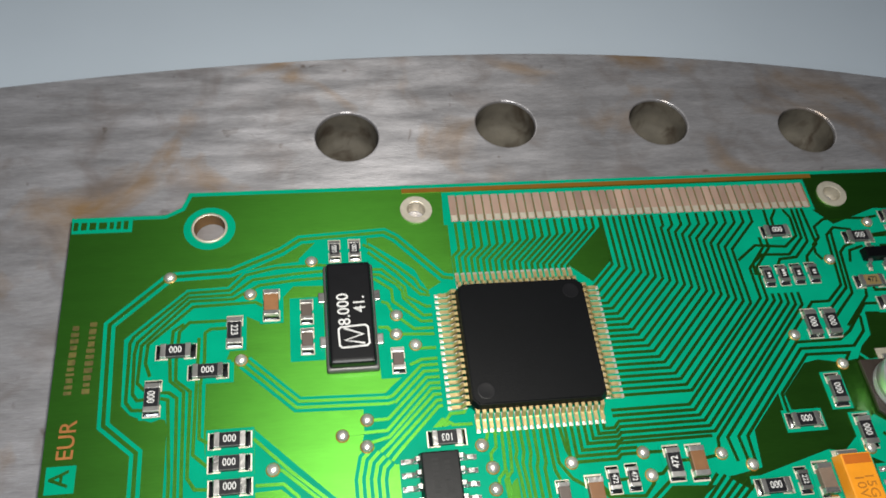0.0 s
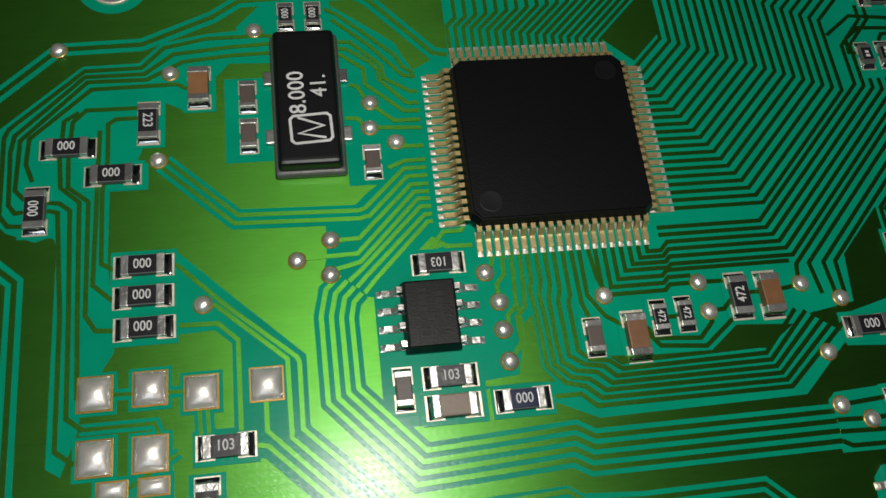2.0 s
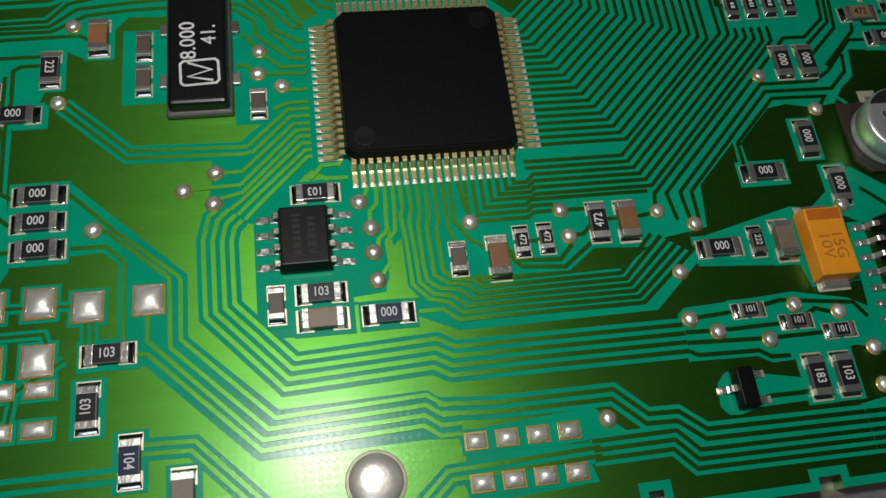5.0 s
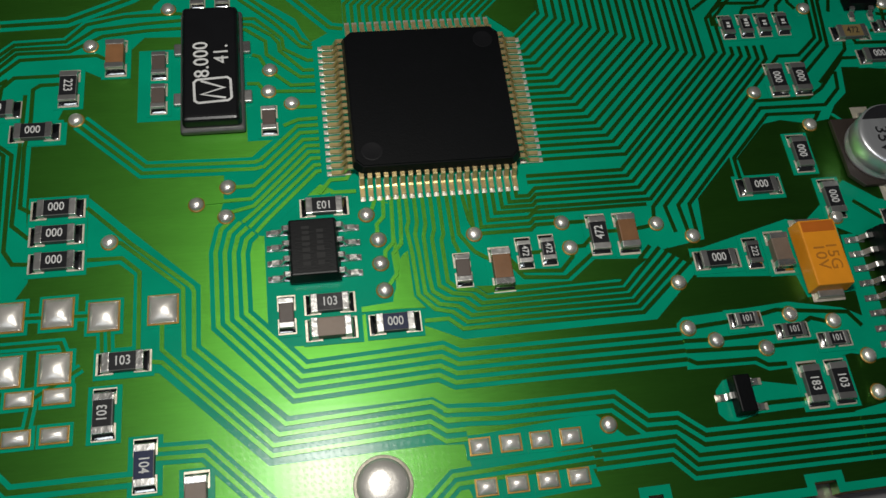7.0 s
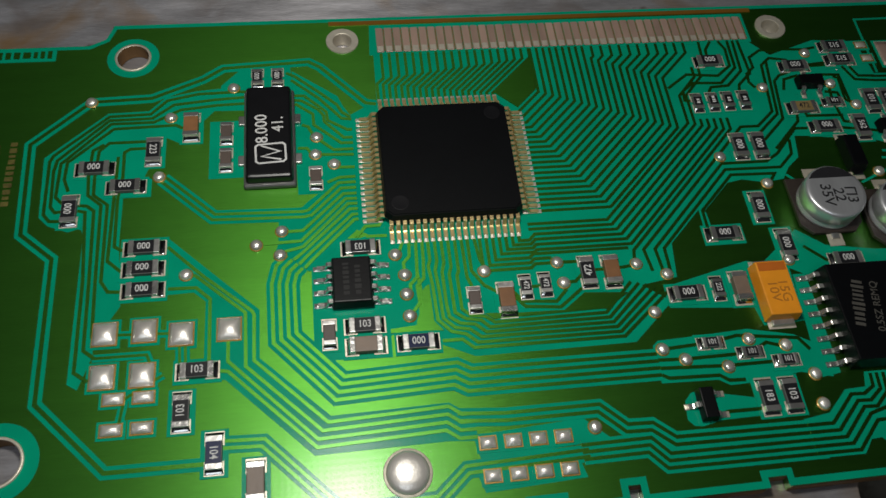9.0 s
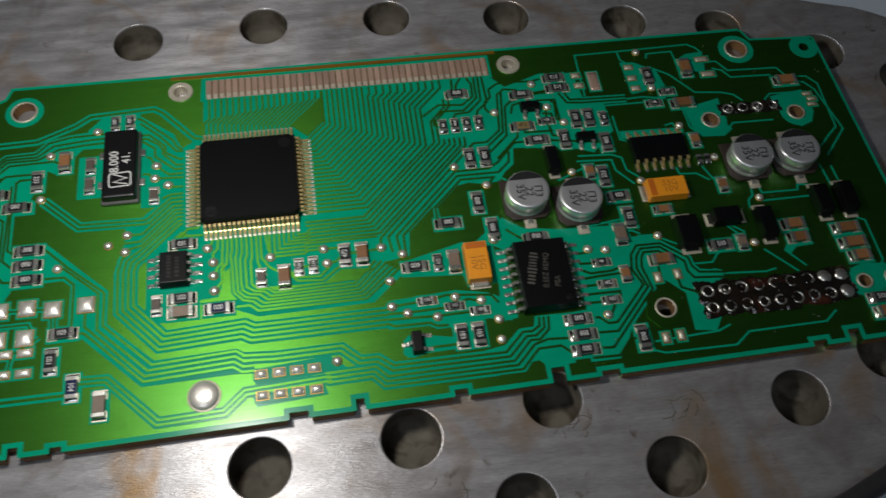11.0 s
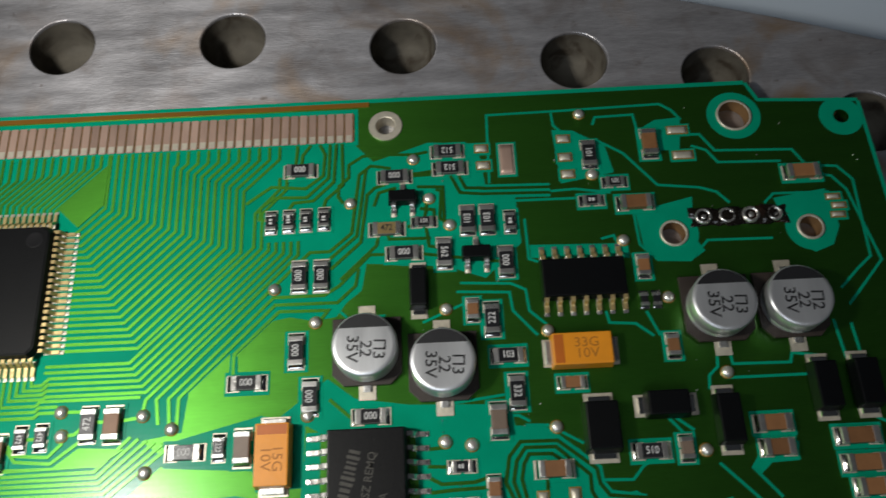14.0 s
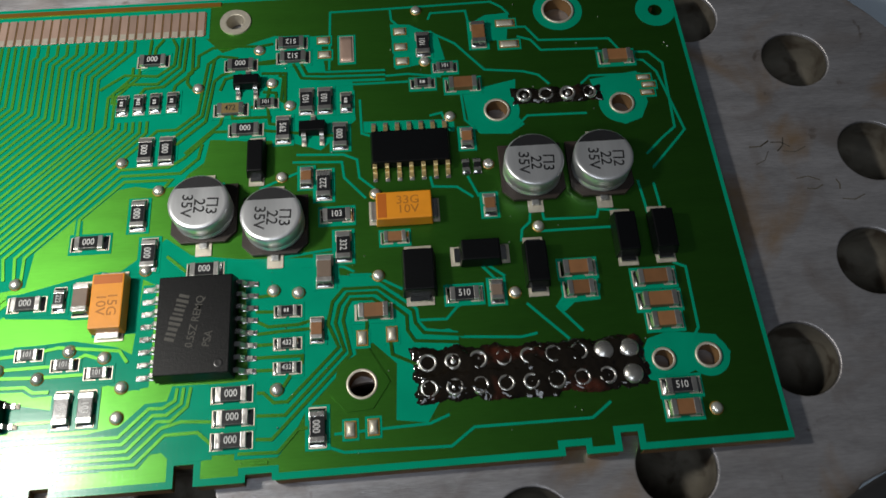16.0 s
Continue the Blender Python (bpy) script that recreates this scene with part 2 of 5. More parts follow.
def print_bars(rows, length, height, gap, mat, seed, parent, at, turn):
    """Unreadable print on the board, one object for each bar."""
    rnd = random.Random(seed)
    for r in range(rows):
        y, x = ((rows - 1) / 2 - r) * (height + gap), -length / 2
        while x < length / 2 - 0.1:
            w, d = rnd.uniform(0.35, 0.75) * height, height * rnd.uniform(0.75, 1)
            p = Matrix.Rotation(radians(turn), 3, "Z") @ Vector((x + w / 2, y, 0))
            part("legend_bar", finish("legend_bar", block(w, d, 0.012, 0, -0.006), mat), parent, at=(at[0] + p.x, at[1] + p.y, at[2]), turn=turn)
            x += w + height * 0.28


def ring_points(x, y, r, steps=40):
    return [(x + r * math.cos(2 * math.pi * k / steps), y + r * math.sin(2 * math.pi * k / steps)) for k in range(steps)]


def shifted(points, d):
    """The polyline moved sideways by d (to its left), with mitred corners."""
    p = [Vector(q) for q in points]
    out = []
    for i, q in enumerate(p):
        a = (q - p[i - 1]).normalized() if i else (p[1] - q).normalized()
        b = (p[i + 1] - q).normalized() if i < len(p) - 1 else a
        n1, n2 = Vector((-a.y, a.x)), Vector((-b.y, b.x))
        m = n1 + n2
        m = m / max(0.35, m.dot(n1))
        out.append(q + m * d)
    return out


LEVEL = [0.010, 0.075]


def ribbon(verts, faces, points, width, z):
    left, right = shifted(points, width / 2), shifted(points, -width / 2)
    at = len(verts)
    for a, b in zip(left, right):
        verts += [(a.x * MM, a.y * MM, z * MM), (b.x * MM, b.y * MM, z * MM), (a.x * MM, a.y * MM, 0), (b.x * MM, b.y * MM, 0)]
    for i in range(len(left) - 1):
        k = at + 4 * i
        faces += [(k, k + 1, k + 5, k + 4), (k + 2, k, k + 4, k + 6), (k + 1, k + 3, k + 7, k + 5)]
    e = at + 4 * (len(left) - 1)
    faces += [(at, at + 2, at + 3, at + 1), (e + 1, e + 3, e + 2, e)]


def strips(name, lines, mat, parent, layer, label=""):
    """Ribbons (points, width), each a part of the board's copper picture."""
    for points, width in lines:
        verts, faces = [], []
        LEVEL[layer] += 0.00025
        ribbon(verts, faces, points, width, LEVEL[layer])
        me = bpy.data.meshes.new(name)
        me.from_pydata(verts, [], faces)
        me.materials.append(mat)
        part(name, me, parent, label)


def covers(loop, x, y):
    """Whether the point lies inside the loop."""
    hit = False
    for (ax, ay), (bx, by) in zip(loop, loop[1:] + loop[:1]):
        if (ay > y) != (by > y) and x < (bx - ax) * (y - ay) / (by - ay) + ax:
            hit = not hit
    return hit


def zone(name, loop, mat, parent, layer=0):
    LEVEL[layer] += 0.0006
    inside = [ring_points(x, y, r) for x, y, r in DRILLS if covers(loop, x, y)]
    return part(name, sheet(name, [loop] + inside, -0.01, LEVEL[layer], mat), parent)


# ---- table and soleplate ----
bm = bmesh.new()
bmesh.ops.create_grid(bm, x_segments=8, y_segments=8, size=1500)
table = tagged(new("table", finish("table", bm, TABLE)), "pale blue-grey smooth tabletop under the metal plate", "table", kind="structure")
table.location.z = -14 * MM
# added wall, never in view: keeps the board's reflections dim
bm = block(2600, 40, 900, 4, -14)
unseen_wall = tagged(new("wall_back", finish("wall_back", bm, material("grey_wall", (0.06, 0.063, 0.07), 0.8, vary=0.1, scale=10))),
                   "unseen dim grey wall added behind the table for reflections", "wall", kind="structure")
unseen_wall.location = (0, 0.62, 0)

PLATE_TOP = -1.72
outline = [(x, 43.0 - (x - 4) ** 2 / (830 if x < 4 else 520)) for x in range(-80, 97, 4)]
outline += [(88 + 34 * math.cos(a), -6 + 34 * math.sin(a)) for a in np.linspace(1.15, -1.25, 26)]
outline += [(x, -60.0 + (x - 20) ** 2 / 330) for x in range(92, -84, -6)]
outline += [(-84 - 26 * math.sin(a), -9 - 30 * math.cos(a)) for a in np.linspace(0.3, 2.8, 18)]
HOLES = [(-16.6, 29.6), (3.0, 31.0), (22.8, 30.7), (42.4, 28.8), (61.7, 25.8), (77.2, 23.0), (92.8, 16.1), (104.3, 9.1), (109.8, -3.5),
         (106.2, -16.4), (96.1, -26.2), (82.1, -35.6), (68.4, -40.2), (49.9, -46.6), (30.6, -48.6), (-0.5, -40.0), (18.0, -38.8), (36.4, -36.2), (54.2, -29.5)]
plate = thing("soleplate", 0, 0, 0, "worn grey metal plate with round holes and brown heat stains", "metal plate", z=0)
part("plate_face", sheet("plate_face", [outline] + [ring_points(x, y, 3.75, 40) for x, y in HOLES], PLATE_TOP - 5, PLATE_TOP, IRON, 0.18), plate)
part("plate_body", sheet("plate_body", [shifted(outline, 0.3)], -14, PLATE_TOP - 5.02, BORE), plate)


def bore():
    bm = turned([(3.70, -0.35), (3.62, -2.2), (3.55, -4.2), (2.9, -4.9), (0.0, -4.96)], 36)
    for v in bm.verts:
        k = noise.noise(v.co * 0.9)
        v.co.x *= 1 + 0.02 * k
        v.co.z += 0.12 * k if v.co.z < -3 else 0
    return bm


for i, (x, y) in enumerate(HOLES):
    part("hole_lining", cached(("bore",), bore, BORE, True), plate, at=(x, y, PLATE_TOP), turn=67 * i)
# scratches cut into the plate
scr = []
rnd = random.Random(4)
for cx, cy, n in ((38, -40, 10), (53, -39.5, 9), (22, -46, 7), (99, -3, 5), (104, -8, 4)):
    for k in range(n):
        a = rnd.uniform(0, 3.14)
        p = Vector((cx + rnd.uniform(-2.6, 2.6), cy + rnd.uniform(-1.4, 1.4)))
        q = Vector((math.cos(a), math.sin(a))) * rnd.uniform(0.4, 1.3)
        scr.append(([p - q, p + Vector((q.y, -q.x)) * 0.3, p + q], rnd.uniform(0.06, 0.16)))
verts, faces = [], []
for points, width in scr:
    ribbon(verts, faces, points, width, 0.012)
me = bpy.data.meshes.new("scratches")
me.from_pydata(verts, [], faces)
me.materials.append(BORE)
tagged(part("scratches", me, plate, "dark scratches", at=(0, 0, PLATE_TOP)), kind="stuff")

cable_points = [(58, -57), (68, -53), (76, -50.4), (86, -45.5), (96.4, -39.6), (101, -37.5), (112, -33), (128, -31), (160, -40)]
cu = bpy.data.curves.new("cable", "CURVE")
cu.dimensions, cu.bevel_depth, cu.bevel_resolution, cu.use_fill_caps = "3D", 1.3 * MM, 4, True
s = cu.splines.new("NURBS")
s.points.add(len(cable_points) - 1)
for p, (x, y) in zip(s.points, cable_points):
    p.co = (x * MM, (y - 1.2) * MM, (PLATE_TOP + 1.3) * MM, 1)
s.use_endpoint_u, s.order_u = True, 4
cu.materials.append(RUBBER)
tagged(new("cable", cu), "thin black rubber cable lying over the plate's edge", "cable")

# ---- the board ----
top_edge, bottom_edge = 20.7, -35.2


def bottom(x):
    return -35.75 + 0.0125 * (x + 45)


board_outline = [(-46.0, 17.9), (-45.0, bottom(-45))]
# notches along the lower edge: from, to, depth
NOTCHES = [(-29.7, -27.9, 1.3), (-24.9, -22.9, 0.7), (3.2, 6.2, 0.9), (11.4, 13.1, 1.5), (23.7, 26.0, 0.9), (36.3, 38.7, 2.0), (42.7, 45.7, 0.7),
           (71.5, 74.0, 0.8), (76.7, 78.9, 1.7)]
rim = [(-45.0, bottom(-45))]
for a, b, d in NOTCHES:
    rim += [(a, bottom(a)), (a, bottom(a) + d), (b, bottom(b) + d), (b, bottom(b))]
rim.append((92.8, bottom(92.8)))
board_outline += rim[1:]
board_outline += [(91.1, 17.9), (81.6, 18.1), (80.6, 18.4), (80.0, 19.2), (79.7, 20.2), (79.3, 20.8), (-34.2, 20.7), (-34.5, 19.6), (-34.9, 18.7), (-35.6, 18.1), (-37, 17.9)]
DRILLS = [(-31.85, 15.95, 1.75), (-9.6, 17.28, 1.15), (40.35, 17.25, 1.15), (53.65, -26.4, 1.35), (82.9, 3.2, 1.25), (69.15, 3.2, 1.3), (77.5, 16.5, 1.75),
          (88.8, 15.8, 0.75), (86.5, -25.8, 1.15), (82.2, -25.9, 1.0), (-39.7, -26.9, 2.05), (-42.2, -33.2, 0.85)]
board = tagged(new("circuit_board", sheet("circuit_board", [board_outline] + [ring_points(x, y, r) for x, y, r in DRILLS], -1.6, 0.0, POUR)),
               "green printed circuit board with tinned pads, lying on the metal plate", "circuit board")
edge = sheet("board_edge", [shifted([*board_outline], 0) + []] + [ring_points(x, y, r) for x, y, r in DRILLS], -1.70, -0.35, LAMINATE)
inner = part("board_edge", edge, board, "brown laminate edge")
inner.matrix_basis = Matrix.Translation((0.023 * MM, -0.008 * MM, 0)) @ Matrix.Diagonal((1.0007, 1.0012, 1, 1))

# bare laminate round the rim
strips("rim", [([(x, y + 0.32) for x, y in rim], 0.62)], TEAL, board, 0)
strips("rim", [([(-34.2, 20.45), (79.3, 20.55)], 0.5), ([(-46, 17.65), (-36.5, 17.65), (-34.7, 18.6), (-34.0, 20.4)], 0.45), ([(91.0, 17.6), (92.6, -34.0)], 0.4),
               ([(79.4, 20.5), (80.4, 18.3), (91.0, 17.75)], 0.4)], TEAL, board, 0)

# copper-free zones
zone("bare_laminate", [(-6.3, 15.2), (37, 15.2), (39, 13), (44.8, 15), (50, 14.6), (50.6, 9.6), (53.5, 9.2), (53.8, 3), (50, -0.6), (46, 0.9), (41.9, 1.1), (39.8, 1.4), (38.2, 1.5),
       (37.7, -1.3), (36.2, -2.5), (35.2, -3.9), (33, -4.2), (30.7, -3.7), (29, -4), (25.7, -7.2), (25, -7.1), (21.3, -10.7), (20.9, -14.4), (17.2, -15), (19.8, -16.9),
       (15.4, -20.75), (0.4, -20.9), (-3.2, -19.2), (-4.2, -9), (-7, -8.4), (-10, -6.6), (-10, 6.6), (-6.4, 8.8)], TEAL, board)
zone("bare_laminate", [(-13.9, -9.4), (-8.4, -7.7), (-4, -9.2), (-4.3, -17.6), (-7, -18.3), (-7, -20.4), (-13.9, -20.2)], TEAL, board)
zone("bare_laminate", [(-38.6, 2), (-31, 7.6), (-27, 8.2), (-26.6, 4.4), (-28, 5.2), (-30, -0.2), (-32, -2), (-33, -6), (-37, -4.6), (-38.6, -3.6)], TEAL, board)
zone("bare_laminate", [(-0.8, -28.1), (9, -27.4), (11.2, -29.4), (-0.3, -30.4)], TEAL, board)
zone("bare_laminate", [(-0.9, -31.2), (8, -30.7), (8.5, -32.5), (-0.3, -33)], TEAL, board)
zone("bare_laminate", [(18.3, -28.4), (18.5, -26.7), (19.2, -26), (20.1, -25.8), (22, -26.3), (25.9, -27.1), (25.5, -28.6), (21.4, -28.7), (19.6, -29.1), (18.8, -29)], TEAL, board)
zone("bare_laminate", [(16.8, -21.3), (17.4, -20.8), (21.5, -20.6), (26.2, -20.3), (30.5, -21.2), (33, -22.6), (33, -25.6), (30, -24.9), (26, -25.5), (23.1, -25.6), (22.1, -25),
       (16.8, -24.9)], TEAL, board)
zone("bare_laminate", [(32.5, -15), (33.8, -15), (33.8, -25.3), (31.7, -25.6)], TEAL, board)
zone("bare_laminate", [(42.5, -15.2), (51.8, -15.2), (54.6, -15.4), (56.1, -16.7), (57.5, -17.6), (58.7, -19.9), (59.2, -21.2), (62, -22.6), (62.4, -26), (59.6, -30.4), (56.7, -30),
       (57, -24.6), (54.8, -22.4), (51.8, -23.2), (46.9, -29.1), (45.5, -32.2), (39.4, -31.8), (38.6, -25.6), (43, -25.3)], TEAL, board)
zone("bare_laminate", [(79.8, -26), (81, -23.8), (83, -23.2), (85.6, -23.5), (87.6, -23.8), (88.7, -25.6), (87.9, -27.3), (85, -27.2), (82, -28.2), (80.6, -27.8)], TEAL, board)
zone("bare_laminate", [(65.6, 5.8), (71.6, 7.2), (71.4, 5.4), (71, 3), (72, 1.2), (70.8, 0.4), (67.4, 0.3), (66, 1.6)], TEAL, board)
zone("bare_laminate", [(79.8, 6.6), (85.2, 7.4), (85.8, 3.2), (84.8, 1.2), (82.9, 0.5), (81.2, 1.4), (80.6, 3.4)], TEAL, board)
zone("bare_laminate", [(20.2, -15.2), (28.2, -13.2), (32.4, -14), (32.2, -19.9), (28, -20.1), (27.6, -18.2), (19.4, -17.6)], TEAL, board)
zone("bare_laminate", [(74.2, -17.9), (77.4, -17.8), (77, -19.5), (74.6, -19.6), (73.4, -20.6), (72.7, -19.9)], TEAL, board)
zone("bare_laminate", [(30, -13.4), (34.4, -10), (37, -12), (42, -12.8), (51.5, -13.2), (51.9, -16), (34, -15.2), (31.9, -14)], TEAL, board)
zone("bare_laminate", [(58.4, 9.4), (64, 10.4), (63.4, 13.6), (60.2, 15.6), (58, 15.8)], TEAL, board)
zone("bare_laminate", [(69, 16.4), (71.8, 16.6), (71.2, 12.8), (68.6, 12.6), (67, 15.2)], TEAL, board)
zone("bare_laminate", [(54.6, 1.3), (64.4, 0.8), (64.4, 2.4), (54.6, 2.7)], TEAL, board)
zone("bare_laminate", [(-23.6, 6.9), (-20.2, 6.9), (-20.2, -0.2), (-23.6, -0.2)], TEAL, board)
zone("bare_laminate", [(-15.2, 13.3), (-12, 10.8), (-10.5, 9.6), (-10, 8.3), (-9.1, 6.6), (-9.1, -0.6), (-12, -2.6), (-14.9, -2.6)], TEAL, board)
zone("bare_laminate", [(-39.5, 3.3), (-33.8, 8.55), (-29.8, 8.65), (-28.2, 10.35), (-25, 11.05), (-20, 11.5), (-15, 10.4), (-15, 8.2), (-20, 8.2), (-23.2, 8.3), (-24.4, 6.9),
       (-26.3, 4.4), (-28, 5.2), (-30, 4.3), (-31.3, 4.4), (-31.4, 3.4), (-32.3, 3.4), (-31.4, 1), (-31.2, 0.4), (-29, 0.2), (-29, -1.9), (-31.6, -1.9), (-31.6, -7),
       (-31, -13.5), (-31.9, -15), (-33, -15.2), (-33, -18.2), (-34, -21.2), (-34.9, -20.6), (-34.95, -6), (-35.2, -5), (-36.4, -5.4), (-38.3, -4.6), (-39.2, -3.6)], TEAL, board)
zone("bare_laminate", [(-27, -6.8), (-23.2, -10.5), (-18.7, -14.8), (-18.7, -19.5), (-12.7, -25.3), (-2.5, -25), (-1.5, -25.7), (-0.4, -25.75), (-0.4, -28.6), (-2.9, -28.4),
       (-14.2, -28.6), (-21.6, -21.3), (-22.4, -21.2), (-22.5, -19.3), (-23.5, -19.3), (-23.5, -13.6), (-24.6, -12.6), (-27, -12.7)], TEAL, board)
zone("bare_laminate", [(-20.2, 14.2), (-15.4, 14.2), (-15, 10), (-22.6, 9.6), (-22.6, 11.6)], TEAL, board)
for x, y, r, w in ((-31.85, 15.95, 1.75, 0.95), (77.5, 16.5, 1.75, 1.1), (88.8, 15.8, 0.8, 1.5), (-39.7, -26.9, 2.05, 1.3), (-42.2, -33.2, 0.85, 1.5), (82.9, 3.2, 1.25, 1.25), (69.15, 3.2, 1.3, 1.2), (86.5, -25.8, 1.15, 0.9),
                   (53.65, -26.4, 1.35, 0.5)):
    LEVEL[0] += 0.0006
    part("hole_ring", sheet("hole_ring", [ring_points(x, y, r + w), ring_points(x, y, r + 0.02)], 0.0, LEVEL[0], TEAL), board)


def bus(points, n, pitch, gap=None, width=None):
    """A bundle of n covered tracks with bare laminate between them."""
    gap = gap or pitch * 0.5
    strips("bare_laminate", [(points, (n - 0.5) * pitch + 2 * gap)], TEAL, board, 0)
    strips("track", [(shifted(points, (k - (n - 1) / 2) * pitch), width or pitch * 0.50) for k in range(n)], POUR, board, 1)


def lines(*polys, width=0.30):
    strips("bare_laminate", [(p, width) for p in polys], TEAL, board, 0)


bus([(-6.5, 8.3), (-7.6, 8.5), (-12.2, 13.7), (-13.4, 14.5), (-22.4, 14.0), (-24.4, 12.6), (-29.6, 10.3), (-35.6, 10.1), (-41, 5.0), (-40.6, -5.4), (-37.5, -8.2),
     (-37.3, -22.2), (-31.2, -28.5), (-23, -28.5)], 1, 0.75)
bus([(-13.9, -4.75), (-14.4, -4.9), (-23.0, -4.65), (-28.0, 0.1)], 2, 0.62)
bus([(-15.4, -10.1), (-16.2, -10.9), (-16.55, -12.4), (-16.45, -17.8), (-11.8, -22.9), (-1.6, -22.4), (-0.4, -23.1), (17.0, -23.1)], 4, 0.68)
bus([(-31.6, -16.3), (-25, -16.6)], 1, 0.5)
bus([(-33.0, -18.4), (-28.4, -18.4), (-28.0, -19.4)], 1, 0.5)
bus([(-25.4, -17.5), (-25.3, -19.4)], 2, 0.5)
bus([(-26.9, -20.4), (-30.0, -22.3), (-30.4, -25.2)], 1, 0.5)
bus([(-1.9, -26.4), (2.3, -26.7), (10.6, -26.65), (12.75, -28.65), (15.0, -28.7), (16.8, -30.15), (30.0, -30.2)], 2, 0.66)
bus([(-21.7, -27.0), (-18.4, -27.1), (-12.2, -33.4), (-4.2, -33.2), (-1.6, -30.95), (9.0, -30.5)], 2, 0.6)
bus([(8.4, -30.4), (14.4, -30.3), (15.8, -31.8), (30.0, -31.8)], 3, 0.62)

zone("bare_laminate", [(-9.0, -1.1), (-11.0, -1.1), (-13.9, -3.4), (-14.6, -4.1), (-16.8, -4.15), (-16.9, -8.0), (-17.4, -9.6), (-16.4, -10.4), (-14.0, -11.2), (-9.0, -6.6)], TEAL, board)
# tracks in the wide bare fields
tracks = []
for j in range(20):
    xv, yb, yp = 11.2 + 0.753 * j, 9.03 - 0.30 * j, 6.25 - 0.65 * j
    xf = xv if j < 8 else 17.22 + 1.08 * (j - 8)
    head = [(xv, yb), (xv, 13.8 - (xf - xv)), (xf, 13.8), (xf, 15.3)] if j > 8 else [(xv, yb), (xv, 15.3)]
    tracks.append([(8.4, yp), (xv - (yb - yp), yp)] + head)
for i in range(20):
    xp, side = -6.2 + 0.65 * i, 0.75 + 0.217 * i
    turn_at = 9.1 + 0.1 * (19 - i)
    tracks.append([(xp, 8.4), (xp, turn_at), (xp + side, turn_at + side), (xp + side, 15.3)])
for k in range(6):
    c, y = 22.95 + 0.95 * k, -7.56 - 0.58 * k
    xp, yh, x = 6.2 - 0.65 * (k - 2), -9.35 - 0.45 * (k - 2), 26.8 + 0.75 * k
    start = [(7.3, y)] if k < 2 else [(xp, -8.6), (xp, yh), (7.0 + 0.1 * k, yh), (7.0 + 0.1 * k + y - yh, y)]
    tracks.append(start + [(c + y, y), (x, x - c), (x, 4.3)] + ([(x, 7.6), (x + 2.4, 10.2), (x + 2.4, 11.6)] if k < 2 else []))
for n in range(3):
    xp, yh = 3.6 - 0.65 * n, -11.3 - 0.55 * n
    tracks.append([(xp, -8.6), (xp, yh), (6.9, yh), (7.3, yh + 0.4), (16.8 if n == 0 else 9.0, yh + 0.4)])
# tracks round the crystal, from the big chip to the jumpers at the board's end
tracks += [[(-9.2, 5.1), (-9.7, 5.1), (-11.66, 6.4), (-11.75, 7.5), (-12.4, 8.2), (-14.0, 9.8), (-15.0, 9.85), (-20.5, 10.7), (-24.9, 10.6), (-28.0, 9.9), (-29.6, 8.2), (-33.65, 8.1), (-38.6, 3.5), (-38.9, 2.8), (-38.8, -3.3), (-38.2, -4.1), (-37.0, -4.2)],
           [(-9.2, 4.1), (-10.1, 4.1), (-12.0, 6.25), (-12.05, 7.05), (-12.6, 7.9), (-14.3, 9.15), (-20.0, 9.95), (-23.2, 9.75), (-27.3, 9.3), (-29.4, 7.65), (-33.6, 7.6), (-38.2, 2.9), (-38.4, 1.6), (-38.25, -2.5), (-37.8, -3.15), (-37.0, -3.1)],
           [(-9.2, 3.4), (-10.4, 3.43), (-13.1, 5.9), (-13.15, 7.3), (-14.8, 8.65), (-20.0, 9.1), (-23.0, 9.0), (-26.6, 8.6), (-29.2, 7.15), (-33.4, 7.15), (-37.8, 2.5), (-37.9, -1.4), (-37.2, -2.2)]]
tracks += [[(-26.3, 6.2), (-27.0, 6.65), (-33.1, 6.5), (-37.2, 2.6), (-37.3, 0.6), (-36.8, -0.8)], [(-29.5, 4.75), (-33.4, 4.75), (-34.3, 3.8), (-34.46, 0.7), (-34.4, -1.4), (-33.0, -2.6), (-32.9, -10.9), (-32.2, -12.0), (-31.0, -12.1)],
           [(-33.9, 4.6), (-34.9, 3.9), (-35.05, 0.8), (-34.9, -1.4), (-33.6, -2.6), (-33.4, -10.9), (-33.2, -16.3), (-32.4, -16.3)],
           [(-29.8, 3.9), (-31.3, 3.9), (-31.85, 3.5), (-31.8, 0.5), (-32.1, -2.0), (-32.0, -7.3), (-31.2, -7.8)], [(-32.4, 3.0), (-32.5, -8.8), (-31.2, -10.0)],
           [(-35.7, -2.5), (-34.9, -2.6), (-34.2, -3.2), (-33.95, -10.9), (-33.8, -17.6), (-32.8, -18.4)], [(-35.7, -3.1), (-35.0, -3.3), (-34.5, -10.8), (-34.4, -19.6), (-33.2, -20.5)]]
tracks += [[(-9.2, 6.4), (-10.2, 6.6), (-12.5, 9.4), (-15.3, 12.0)], [(-9.3, 6.7), (-10.15, 7.4), (-10.6, 8.4), (-12.2, 10.0), (-14.9, 12.5), (-15.8, 13.0)], [(-14.3, 5.95), (-13.7, 5.7), (-13.35, 4.9), (-12.9, 4.2)],
           [(-14.8, 3.0), (-13.9, 2.95), (-13.4, 2.2)]]
